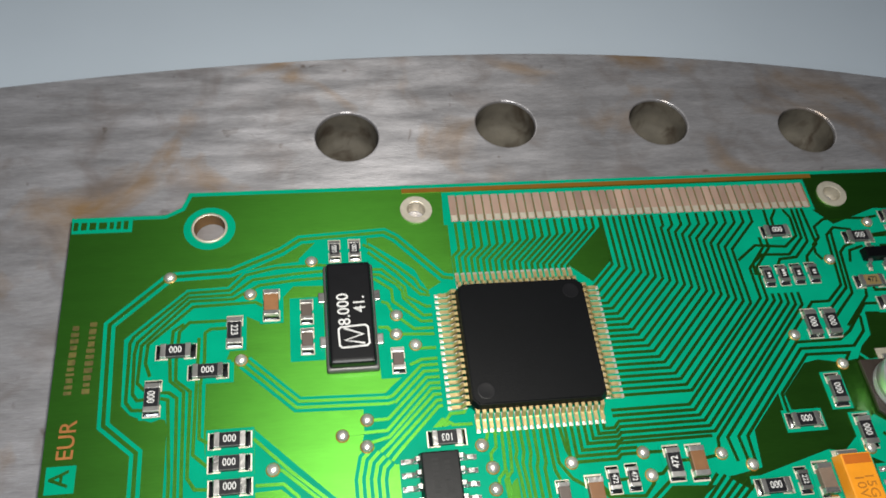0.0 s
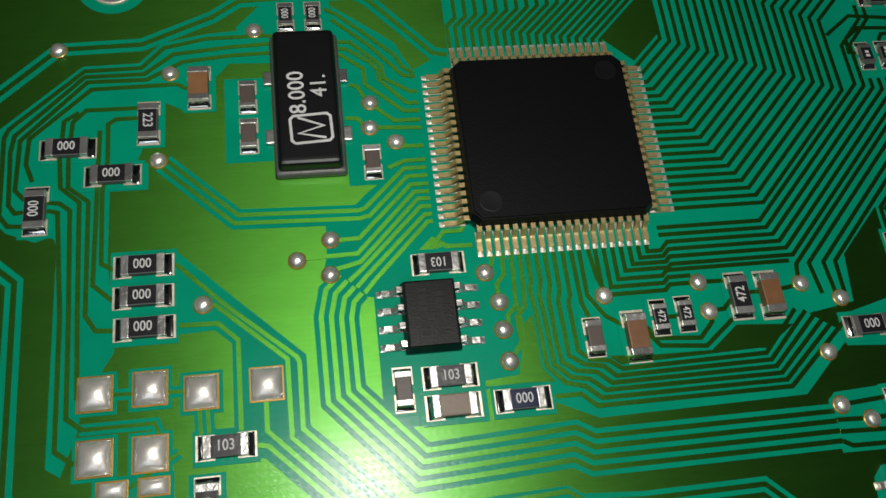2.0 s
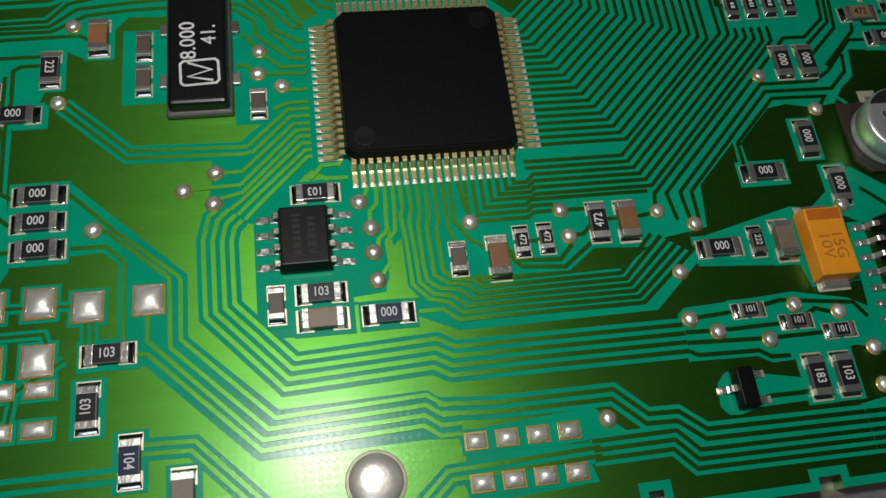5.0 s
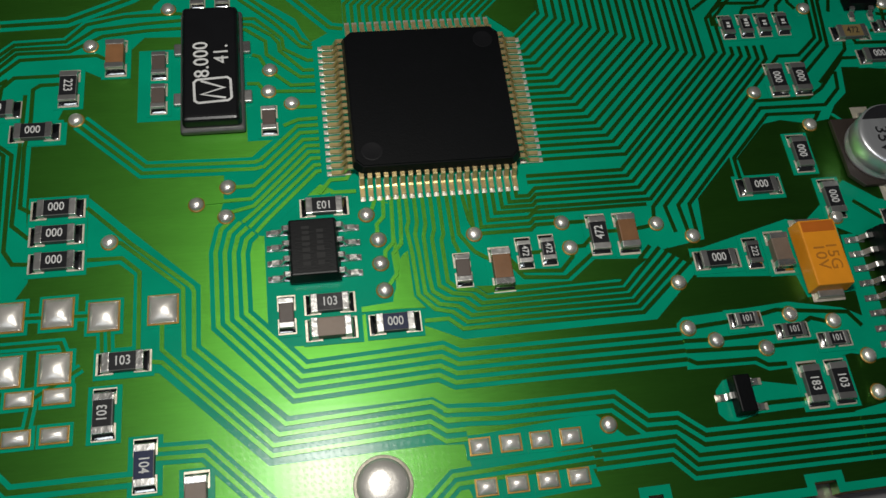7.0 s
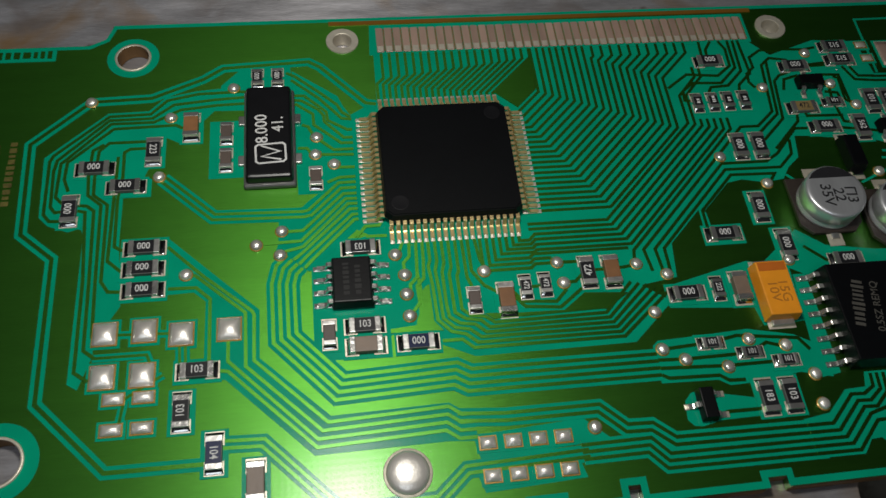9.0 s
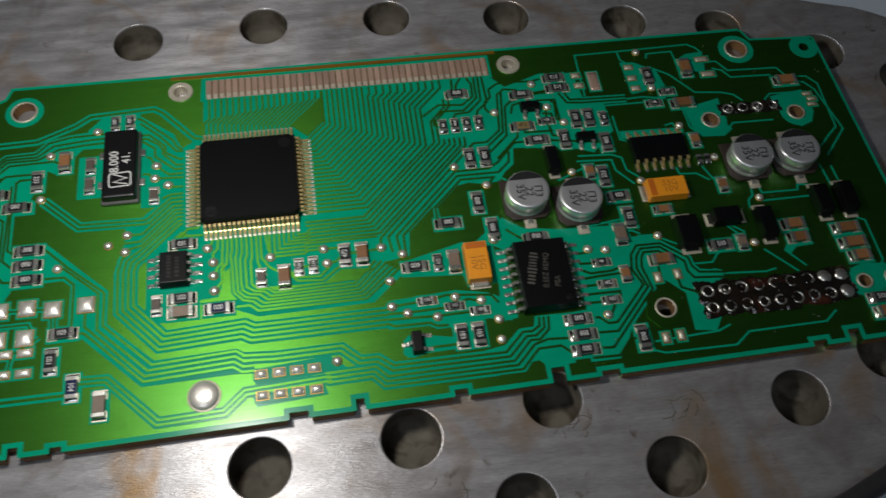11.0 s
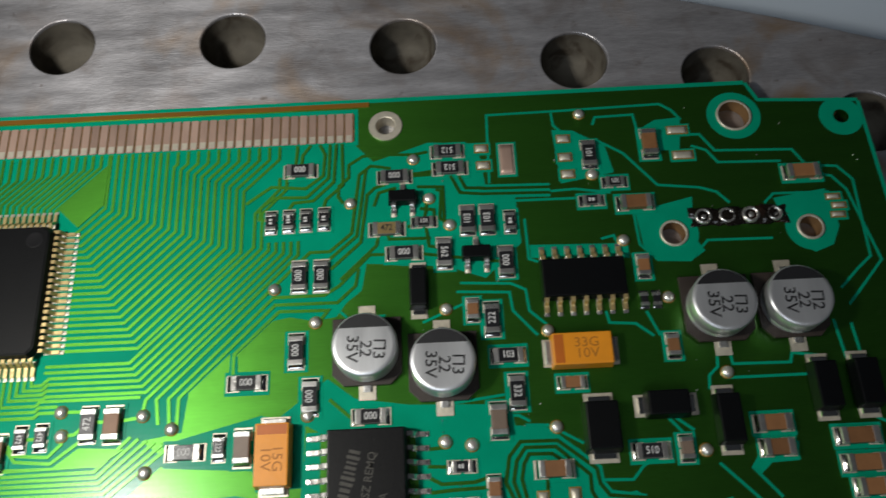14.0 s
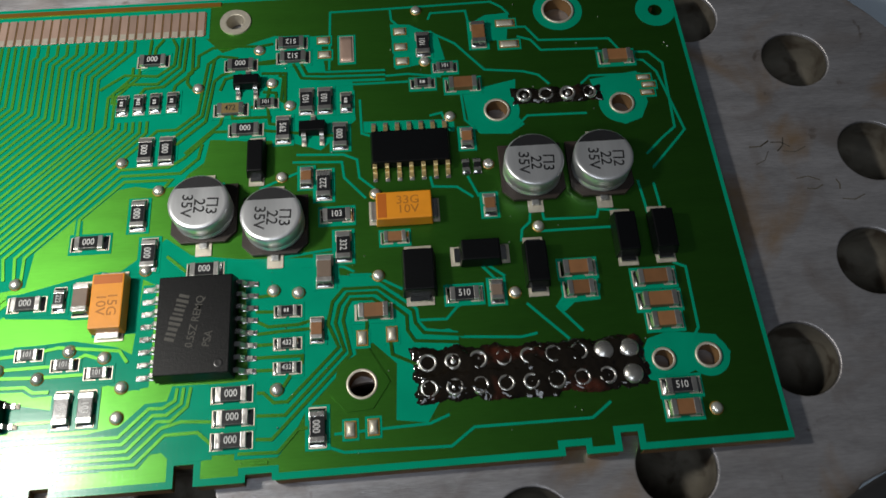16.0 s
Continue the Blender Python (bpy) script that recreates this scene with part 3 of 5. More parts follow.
# four tracks from the three jumpers down to the row of small pads
for k, head in enumerate(([(-27.1, -7.7), (-23.8, -11.0), (-19.35, -14.9), (-19.17, -15.3), (-19.17, -19.7)], [(-25.3, -10.8), (-24.5, -10.9), (-19.95, -15.0), (-19.88, -20.2)],
                          [(-21.43, -17.5), (-21.42, -19.6)], [(-22.2, -20.4), (-21.4, -20.55)])):
    drop = 0.7 * (1.5 - k)
    tracks.append(head + [((-38.8, -40.0, -41.1, -41.9)[k] + 26.9 - drop, -26.9 + drop), (-2.8 + 0.2 * drop, -26.4 + drop), (-1.7 + 0.2 * drop, -27.2 + drop), (-0.4, -27.2 + drop)])
tracks += [[(-26.9, -12.1), (-24.4, -12.15), (-23.1, -13.4), (-23.05, -19.4)]]
# tracks climbing from the vias to the fingers and to the row of jumpers
tracks += [[(17.1, -12.4), (17.3, -11.2), (31.3, 2.8), (31.3, 4.3)],
           [(18.65, -13.6), (18.3, -11.2), (32.5, 3.0), (34.5, 3.0), (36.7, 4.9), (37.5, 11.5), (38.7, 12.5), (40.8, 12.1)],
           [(19.7, -13.7), (19.45, -11.2), (29.0, -1.63), (34.0, -1.63), (35.5, -0.7), (38.5, 2.45), (40.0, 2.4)],
           [(20.4, -13.8), (20.4, -11.2), (29.2, -2.4), (35.3, -2.45), (37.07, -0.8), (37.4, 1.0)],
           [(25.4, -9.2), (25.4, -7.2), (29.6, -3.1), (34.4, -3.2), (33.4, -4.5)],
           [(44.7, 13.85), (43.2, 13.6), (40.5, 13.75), (37.9, 13.7), (36.4, 12.7), (36.4, 11.2), (35.4, 10.3), (35.3, 9.1), (35.8, 8.3)], [(33.8, 1.57), (37.2, 4.54), (38.0, 10.6), (38.2, 12.0)],
           [(34.6, 1.07), (37.62, 3.85), (38.3, 9.1), (39.1, 9.9), (40.2, 10.2)], [(41.3, 9.8), (39.5, 9.3), (39.0, 7.8)], [(35.6, -0.08), (39.2, 3.4), (39.4, 4.3)],
           [(45.4, 9.4), (45.95, 9.2), (45.7, 6.1), (46.6, 5.4)], [(47.0, 10.9), (47.9, 8.9), (50.4, 8.6)], [(47.9, 10.8), (48.5, 9.4), (50.4, 9.3)]]
bus([(50.0, 8.95), (57.2, 8.75)], 2, 0.62)
zone("bare_laminate", [(28.8, -29.3), (31.4, -28.9), (33.6, -26.9), (35.6, -26.8), (36.0, -25.4), (39.4, -25.4), (40.0, -32.4), (36.5, -32.6), (35.4, -31.5), (34.4, -31.6), (33.4, -32.8), (28.8, -32.8)], TEAL, board)
tracks += [[(36.5, -25.6), (36.35, -26.8), (35.25, -27.45), (34.0, -27.4), (31.4, -29.87), (29.0, -29.87)], [(37.1, -25.6), (36.95, -27.1), (35.65, -28.1), (34.4, -28.05), (31.8, -30.53), (29.0, -30.53)],
           [(37.75, -25.6), (37.5, -27.4), (36.05, -28.7), (34.8, -28.65), (32.2, -31.18), (29.0, -31.18)], [(39.8, -29.0), (37.05, -28.8), (35.2, -29.3), (32.6, -31.8), (29.0, -31.8)],
           [(40.0, -31.2), (38.6, -29.9), (35.6, -29.95), (33.1, -32.42), (29.0, -32.42)], [(43.5, -33.0), (45.0, -33.0)]]
# wavering tracks under the big chip, past the small one and on to the vias
HEADS = [[(-0.13, -8.6), (-0.13, -12.2), (-0.34, -12.7), (-0.28, -16.2), (0.45, -16.9), (1.8, -17.1), (2.6, -17.75)], [(-0.8, -8.6), (-0.8, -11.7), (-1.06, -12.5), (-0.96, -16.5), (0.0, -17.2), (1.35, -17.45), (2.1, -18.2)],
         [(-1.45, -8.6), (-1.43, -11.2), (-1.7, -12.25), (-1.66, -15.6), (-1.52, -16.9), (-0.6, -17.6), (0.75, -17.8), (1.7, -18.65)], [(-2.1, -8.6), (-2.08, -11.0), (-2.34, -12.0), (-2.2, -14.0), (-2.1, -17.0), (-1.1, -18.0), (0.2, -18.25), (1.2, -19.1)],
         [(-2.75, -8.6), (-2.73, -10.85), (-2.95, -11.5), (-2.75, -13.5), (-2.62, -17.1), (-1.5, -18.35), (-0.2, -18.7), (0.8, -19.6)], [(-2.4, -19.2), (-0.6, -19.2), (0.4, -20.1)]]
for m, head in enumerate(HEADS):
    tracks.append(head + [(13.2 + 0.25 * m, -17.6 - 0.5 * m), (16.2 + 0.75 * m, -14.6 - 0.2 * m)])
tracks += [[(-4.55, -8.6), (-4.65, -10.3), (-5.25, -10.95), (-5.25, -12.0)], [(-3.9, -8.6), (-4.0, -10.75), (-4.1, -12.6), (-4.8, -13.3), (-4.85, -14.0)], [(-3.3, -8.6), (-3.35, -10.8), (-3.5, -12.75), (-4.2, -13.5), (-4.1, -15.25), (-4.9, -16.3)],
           [(0.5, -8.6), (0.59, -12.9), (0.93, -13.9)], [(1.1, -8.6), (1.1, -12.3), (2.1, -13.9), (3.4, -14.8)], [(1.75, -8.6), (2.05, -11.1), (2.4, -12.0)], [(-5.2, -8.7), (-5.5, -9.6)],
           [(4.8, -15.3), (5.7, -16.4), (9.0, -16.7), (11.4, -14.9)], [(4.6, -14.6), (5.6, -15.85), (8.7, -16.1), (9.8, -15.0), (9.74, -14.3)], [(9.5, -12.0), (11.8, -12.05)], [(12.8, -13.06), (14.4, -13.1)], [(15.2, -13.06), (17.2, -12.8)],
           [(9.8, -14.2), (10.9, -14.15), (11.8, -13.3)], [(6.2, -14.4), (7.8, -14.4)]]
zone("bare_laminate", [(44.0, -26.0), (46.5, -27.0), (51.0, -22.6), (50.0, -20.2), (50.5, -17.8), (51.9, -16.2), (55.7, -16.2), (59.3, -19.2), (59.4, -20.5), (60.0, -21.3), (63.0, -21.8), (63.0, -23.3), (58.6, -23.0),
                       (57.6, -21.5), (55.5, -19.6), (53.2, -19.5), (52.7, -20.2), (53.2, -23.5), (48.4, -28.6), (47.4, -30.6), (45.9, -32.6), (42.0, -32.6), (42.0, -26.0)], TEAL, board)
# bundle from the three jumpers, round the end of the brown capacitor to the header
tracks += [[(43.9, -26.6), (44.5, -26.65), (45.45, -27.6), (46.7, -27.6), (51.55, -22.65), (50.55, -20.25), (51.0, -18.0), (52.1, -16.7), (55.5, -16.75), (58.8, -19.4), (58.95, -20.7), (59.7, -21.75), (63.5, -22.2)],
           [(43.9, -28.75), (46.5, -28.85), (52.1, -23.05), (51.25, -20.2), (51.65, -18.4), (52.5, -17.25), (55.3, -17.3), (58.15, -19.9), (58.15, -21.4), (58.8, -22.5), (63.0, -22.9)],
           [(43.9, -30.9), (45.35, -31.0), (52.65, -23.4), (52.0, -20.0), (52.3, -18.7), (52.8, -17.85), (54.9, -17.9), (56.3, -18.9)],
           [(42.3, -32.1), (45.9, -32.2), (47.7, -30.2), (48.6, -30.15)], [(54.3, -20.2), (54.2, -21.6)], [(56.5, -22.5), (56.6, -23.7), (60.0, -25.4)]]
tracks += [[(43.8, -17.0), (45.3, -16.9)], [(43.6, -18.55), (45.4, -18.65)], [(43.8, -19.6), (44.8, -20.15), (47.7, -20.1), (49.2, -19.7)], [(43.8, -20.85), (45.8, -20.7), (49.0, -20.6)],
           [(43.4, -21.95), (45.6, -21.95)], [(43.4, -23.2), (48.1, -23.25), (48.05, -24.1)], [(43.6, -24.45), (45.6, -24.5)], [(47.0, -25.1), (46.3, -26.2)]]
# round the row of small jumpers below the edge fingers
tracks += [[(31.0, 15.3), (30.85, 13.0)], [(32.4, 15.3), (31.55, 14.1), (31.45, 13.0)], [(33.35, 15.3), (33.9, 14.1), (33.75, 11.6), (31.95, 10.2), (28.35, 10.55), (25.8, 8.7)],
           [(34.45, 15.3), (34.3, 11.3), (32.05, 9.15), (28.75, 9.3), (27.35, 8.2), (27.25, 6.9), (28.0, 6.75)], [(35.1, 15.3), (34.85, 10.8), (32.75, 8.75), (30.7, 8.6), (30.25, 7.9)],
           [(35.7, 15.3), (35.8, 10.4), (34.05, 8.8), (33.85, 8.0)]]
tracks += [[(43.0, 11.1), (45.0, 11.15)], [(42.4, 5.35), (43.1, 5.4)], [(44.25, 5.2), (44.5, 3.1), (45.3, 2.9)], [(43.5, 9.8), (46.15, 9.65), (46.15, 5.8)], [(43.7, 7.3), (45.1, 7.1), (45.2, 6.3)],
           [(40.25, 5.2), (40.5, 4.05), (44.65, 3.95)]]
tracks += [[(40.3, 11.0), (46.8, 11.7)], [(43, 2.4), (52, 1.0)], [(44.5, 8.4), (44.1, 5.7)], [(34.6, -12), (36.6, -13.8)], [(17.6, -21.7), (22.2, -21.4), (25, -20.9), (30.8, -21.6), (31.6, -22.8)],
           [(17.0, -22.7), (19.6, -22.8), (25.8, -22.7), (27.6, -21.8), (29.4, -22.4)], [(17.0, -23.5), (23.4, -23.75), (28.8, -23.7)], [(17.0, -24.15), (17.6, -24.5), (22.3, -24.6), (23.1, -25.15), (24.6, -25.2)],
           [(21.4, -28.2), (22.2, -28.0), (25.4, -28.0)]]
tracks += [[(-9.2, 0.36), (-10.9, 0.4)], [(-9.2, -0.8), (-10.8, -0.84), (-12.0, -1.35)], [(-9.2, -1.45), (-10.88, -1.47), (-14.0, -4.5)], [(-9.2, -2.12), (-10.7, -2.12), (-13.8, -5.2)],
           [(-9.2, -2.8), (-10.5, -2.8), (-14.55, -6.75), (-16.4, -6.8)], [(-9.2, -3.42), (-10.3, -3.4), (-14.75, -7.9), (-18.6, -8.0)], [(-9.2, -4.0), (-10.1, -3.97), (-14.6, -8.55), (-16.3, -8.95)],
           [(-9.2, -4.62), (-9.95, -4.6), (-14.6, -9.15), (-15.5, -9.9)], [(-9.2, -5.24), (-9.75, -5.26), (-14.3, -9.65), (-15.0, -10.4)], [(-9.2, -5.8), (-9.6, -5.85), (-13.6, -9.85), (-14.5, -10.85)],
           [(-9.2, 2.6), (-11.2, 2.6), (-12.9, 4.2)], [(-9.2, 1.9), (-13.0, 2.1)], [(-6.85, -6.0), (-7.26, -6.68), (-8.56, -6.7), (-9.5, -7.86)], [(-6.6, -7.87), (-8.63, -7.83)]]
strips("track", [(t, 0.31) for t in tracks], POUR, board, 1)
for loop in ([(6.3, 9.2), (11.1, 13.9), (11.0, 9.4), (8.6, 7.0)], [(0.9, -16.75), (5.2, -17.0), (9.3, -17.05), (11.5, -15.4), (15.75, -15.7), (13.3, -17.25), (12.8, -17.2), (2.6, -17.45), (1.8, -16.8)],
             [(-3.4, -13.6), (-3.05, -13.4), (-2.98, -17.2), (-2.2, -18.2), (-4.0, -18.1), (-7.0, -18.1), (-7.0, -17.7), (-4.6, -17.5), (-4.5, -16.9), (-3.9, -15.7), (-3.8, -14.1)],
             [(51.5, -24.4), (54.4, -22.9), (56.3, -26.3), (54.6, -28.8), (52.2, -29.0), (50.8, -27.4)]):
    zone("copper_pour", loop, POUR, board, 1)

# thin clearance lines on the dark side of the board
lines([(51.0, 9.8), (51.2, 18.0), (59.0, 18.1), (69.8, 18.35), (71.0, 17.5), (71.8, 16.3)], [(58.1, 17.9), (58.2, 16.4), (59.2, 15.2)], [(62.4, 16.2), (62.75, 17.1), (66.8, 17.2), (67.0, 15.5)],
      [(62.6, 14.3), (65.2, 12.6), (68.3, 8.7), (72.5, 8.2), (74.2, 7.6), (75.3, 6.3)], [(71.6, 14.5), (73.5, 14.4), (74.8, 12.4), (82.8, 12.1), (83.8, 10.4)],
      [(72.4, 13.1), (73.9, 12.5), (74.9, 11.0), (81.4, 10.8)], [(84.6, 10.1), (87.0, 9.9), (88.3, 8.3), (88.1, -0.2), (86.5, -1.5), (84.5, -3.4)],
      [(84.4, 9.2), (86.2, 8.8), (87.4, 7.2), (89.1, -0.6), (88.2, -1.6), (84.9, -5.1)], [(78.8, 6.1), (79.9, 7.1), (85.6, 7.0)], [(54.3, 5.6), (54.4, 1.2), (55.3, 0.85)],
      [(65.4, 6.2), (65.6, 2.2), (67.2, 0.45), (70.4, 0.25), (72.4, 2.3), (78.9, 2.2)], [(48.6, 8.4), (56.2, 8.55), (59.8, 8.7), (63.4, 8.1)], [(48.4, 7.6), (53, 7.7), (59.7, 7.65)],
      [(61.8, 3.0), (63.1, 3.3), (63.8, 1.3)], [(47.4, -1.0), (52.4, -1.3), (53.8, -2.0), (54.0, -4.2), (55.7, -5.8)], [(47.0, -1.9), (52.2, -2.2), (52.4, -4.1), (54.6, -6.7)],
      [(61.4, -4.6), (61.6, -5.8), (64.1, -6.0), (65.7, -7.3)], [(65.3, -4.8), (66.3, -7.3)], [(72.5, -8.9), (72.7, -10.4), (78.1, -10.5), (78.4, -9.6), (81.2, -10.0)],
      [(71.4, -9.1), (71.2, -10.6), (70.3, -11.4), (70.1, -12.7)], [(71.9, -11.7), (79.6, -11.7)], [(83.0, -6.5), (83.4, -10.4)], [(84.6, -6.9), (84.85, -10.2)],
      [(84.9, -16.0), (86.1, -16.6), (86.1, -23.0), (85.4, -24.0)], [(64.9, -13.95), (67.5, -17.1)], [(66.1, -14.8), (68.1, -16.4)], [(69.9, -19.4), (73.6, -23.3)], [(72.8, -19.9), (75.0, -22.6)],
      [(52.7, -15.2), (54.8, -15.3), (57.9, -17.1)], [(47.9, -14.0), (52.2, -14.3), (53.2, -14.9)], [(57.9, -18.4), (58.8, -20.4), (62.0, -20.5), (63.1, -19.3), (64.7, -18.6)],
      [(58.8, -20.4), (59.8, -22.0), (62.1, -21.6), (63.4, -22.4), (69.0, -22.8), (70.6, -22.5)], [(48.8, -31.4), (51.9, -32.6), (61.6, -32.7), (63.8, -31.1), (74.7, -31.0), (76.6, -29.6)],
      [(51, -30.9), (59.8, -30.5), (61.6, -29.8)], [(46, -12.9), (51, -12.3)], [(43.6, -4.9), (47.6, -3.2)], [(35.6, -3.4), (36.4, -4.2), (40, -4.0)],
      [(25.2, -7.0), (25.15, -9.2)], [(25.6, -7.4), (25.7, -9.2)], width=0.27)
# orange strip and framing round the edge fingers
strips("bare_strip", [([(-11, 19.9), (38.6, 20.0)], 0.55)], ORANGE_MASK, board, 1, "bare orange copper strip")
strips("bare_laminate", [([(-6.5, 15.1), (-6.3, 19.3), (37.2, 19.3), (37.2, 15.1)], 0.45)], TEAL, board, 0)
zone("bare_laminate", [(-6.3, 15.0), (37.0, 15.0), (37.0, 19.4), (-6.2, 19.4)], TEAL, board)

# ---- solder joints and pads of the board ----
def dome(r, h, steps=20):
    return lambda: turned([(r, 0.0), (r * 0.97, h * 0.35), (r * 0.8, h * 0.68), (r * 0.5, h * 0.92), (0, h)], steps)


VIAS = [(-35.56, 9.99), (-27.53, 7.58), (-28.32, 0.31), (-16.57, -6.72), (-18.95, -8.1), (-16.75, -9.32), (-25.34, -10.78), (2.3, -12.43), (9.45, -12.01), (17.19, -12.72),
        (9.74, -14.24), (19.96, -14.06), (17.8, -17.94), (17.62, -21.71), (19.55, -22.87), (9.9, -28.32), (-5.14, -16.51), (45.29, -16.42), (47.71, -16.8), (45.74, -26.41),
        (31.1, -28.06), (26.05, -21.34), (31.29, -25.22), (23.37, -23.85), (29.08, -0.79), (33.19, -4.42), (36.61, 8.22), (44.7, 8.38), (45.91, -3.68), (55.58, -15.51),
        (61.09, 17.5), (72.0, -11.17), (68.88, -18.22), (-21.26, 11.16), (-12.88, 4.26), (-13.06, 2.1), (-11.23, 0.8), (-5.97, -10.04), (-5.24, -12.26), (-5.24, -14.28)]
VIAS += [(29.4, -22.2), (32.6, -13.4), (43.2, 13.0), (46.7, 5.3), (61.7, 10.2), (64.0, 2.7), (67.6, -3.5), (55.6, -6.3), (86.2, -30.9)]
for i, (x, y) in enumerate(VIAS):
    v = part("via", cached(("via",), dome(0.56, 0.42), VIASOLDER, True), board, at=(x, y, 0.12), turn=40 * i)
    part("halo", cached(("halo",), lambda: turned([(0.66, 0.0), (0.63, 0.05), (0.0, 0.055)], 20), RIM, True), v, at=(0, 0, -0.05))


def pillow(w, d, h):
    def make():
        bm = block(w, d, h, 0.0, 0)
        bmesh.ops.subdivide_edges(bm, edges=bm.edges[:], cuts=5, use_grid_fill=True)
        for v in bm.verts:
            u, t = abs(2 * v.co.x / w), abs(2 * v.co.y / d)
            if v.co.z > h * 0.2:
                v.co.z = h * (0.15 + 0.85 * (1 - u ** 2.4) * (1 - t ** 2.4)) * v.co.z / h
        return bm
    return make


def frame_gap(x, y, w, d):
    strips("bare_laminate", [([(x - w / 2 - 0.35, y), (x + w / 2 + 0.35, y)], d + 0.7)], TEAL, board, 0)


def solder_pad(x, y, w, d, h=0.35, mat=BLOB, frame_mat=RIM, turn=0):
    frame_gap(x, y, w, d)
    p = part("pad", cached(("pad", w, d, h), pillow(w, d, h), mat, True), board, at=(x, y, 0.14), turn=turn)
    part("pad_rim", cached(("pad_rim", w, d), lambda: block(w + 0.24, d + 0.24, 0.04, 0.015), frame_mat), p, at=(0, 0, -0.045))


for x, y in ((-32.1, -16.2), (-28.7, -16.15), (-25.5, -16.7), (-21.35, -16.55), (-32.0, -20.25), (-28.65, -20.3)):
    solder_pad(x, y, 2.0, 2.1, 0.55)
for x, y in ((-30.9, -22.3), (-28.4, -22.3), (-30.9, -25.0), (-28.4, -25.0)):
    solder_pad(x, y, 1.7, 0.95, 0.4)
for k in range(4):
    solder_pad(0.4 + 2.2 * k, -28.86, 1.35, 1.0, 0.45)
    solder_pad(0.45 + 2.2 * k, -31.68, 1.35, 1.0, 0.45)
for x, y in ((53.8, -21.9), (56.65, -21.7), (52.5, -30.6), (54.6, -30.5)):
    solder_pad(x, y, 0.85, 1.35, 0.3, PAD)
for x, y in ((50.4, 13.9), (50.5, 11.9), (59.1, 14.6), (59.1, 12.4), (59.2, 10.4)):
    solder_pad(x, y, 1.25, 0.8, 0.2, PAD)
for x, y in ((71.2, 15.0), (71.4, 12.0)):
    solder_pad(x, y, 2.0, 0.8, 0.15, PAD)
for x, y in ((85.8, 6.4), (86.2, 5.4), (85.9, 4.4)):
    solder_pad(x, y, 1.3, 0.5, 0.2, PAD)
solder_pad(53.0, 12.5, 1.35, 3.4, 0.06, FINGER, PAD)
big = part("test_point", cached(("test_point",), dome(1.85, 0.75, 36), BLOB, True), board, "large round solder blob", at=(-6.6, -30.76, 0.12))
part("halo", cached(("big_halo",), lambda: turned([(2.08, 0.0), (2.0, 0.05), (0.0, 0.055)], 36), PAD, True), big, at=(0, 0, -0.05))
# plated rings of the holes
for x, y, r in ((-9.6, 17.28, 1.15), (40.35, 17.25, 1.15), (53.65, -26.4, 1.35), (82.9, 3.2, 1.25), (69.15, 3.2, 1.3), (77.5, 16.5, 1.75), (-31.85, 15.95, 1.75),
                (-39.7, -26.9, 2.05), (86.5, -25.8, 1.15), (82.2, -25.9, 1.0)):
    wide = 0.62 if abs(y - 17.27) < 0.1 else 0.10
    mat = PAD if wide > 0.5 else LAMINATE
    bm = turned([(r - 0.12, -1.62), (r - 0.12, 0.13), (r - 0.02, 0.17), (r + wide, 0.17), (r + wide + 0.03, 0.02)], 40)
    part("hole_plating", finish("hole_plating", bm, mat, False), board, at=(x, y, 0))
    if wide < 0.5:
        bm = turned([(r - 0.13, 0.14), (r - 0.04, 0.19), (r + 0.11, 0.18), (r + 0.13, 0.03)], 40)
        part("plated_lip", finish("plated_lip", bm, PAD, True), board, at=(x, y, 0))
# edge fingers
COUNT = 44
for k in range(COUNT):
    x = -5.45 + 41.9 * k / (COUNT - 1)
    part("finger", cached(("finger",), lambda: block(0.78, 3.55, 0.05, 0.02, 0, 0, 1), FINGER), board, at=(x, 17.2, 0.12))
    part("finger_tip", cached(("finger_tip",), lambda: block(0.62, 0.75, 0.016, 0.006, 0, 0, 1), PAD), board, at=(x, 15.9, 0.168))
    part("finger_groove", cached(("groove",), lambda: block(0.13, 3.3, 0.03, 0.008, 0, 0, 1), LAMINATE), board, at=(x + 0.487, 17.2, 0.115))
# legend print
part("legend", lettering("EUR", 1.5, LEGEND, 1.0), board, "orange letters EUR", at=(-43.55, -6.6, 0.13), turn=90)
print_bars(2, 7.5, 0.8, 0.8, FADED, 3, board, (-43.3, 1.6, 0.10), 90)
zone("bare_laminate", [(-45.05, -8.9), (-42.5, -8.9), (-42.5, -11.4), (-45.0, -11.4)], TEAL, board)
part("legend", lettering("A", 1.7, POUR, 1.0), board, at=(-43.8, -10.1, 0.13), turn=90)
zone("bare_laminate", [(-45.0, -11.8), (-43.2, -11.8), (-42.9, -25.0), (-44.8, -25.0)], TEAL, board)
print_bars(1, 12.0, 1.0, 0.5, POUR, 5, board, (-44.0, -18.4, 0.13), 90)
zone("bare_laminate", [(-45.9, 17.7), (-39.8, 17.7), (-39.8, 15.9), (-45.85, 15.9)], TEAL, board)
print_bars(1, 5.2, 1.05, 0.5, POUR, 8, board, (-42.8, 16.75, 0.13), 180)


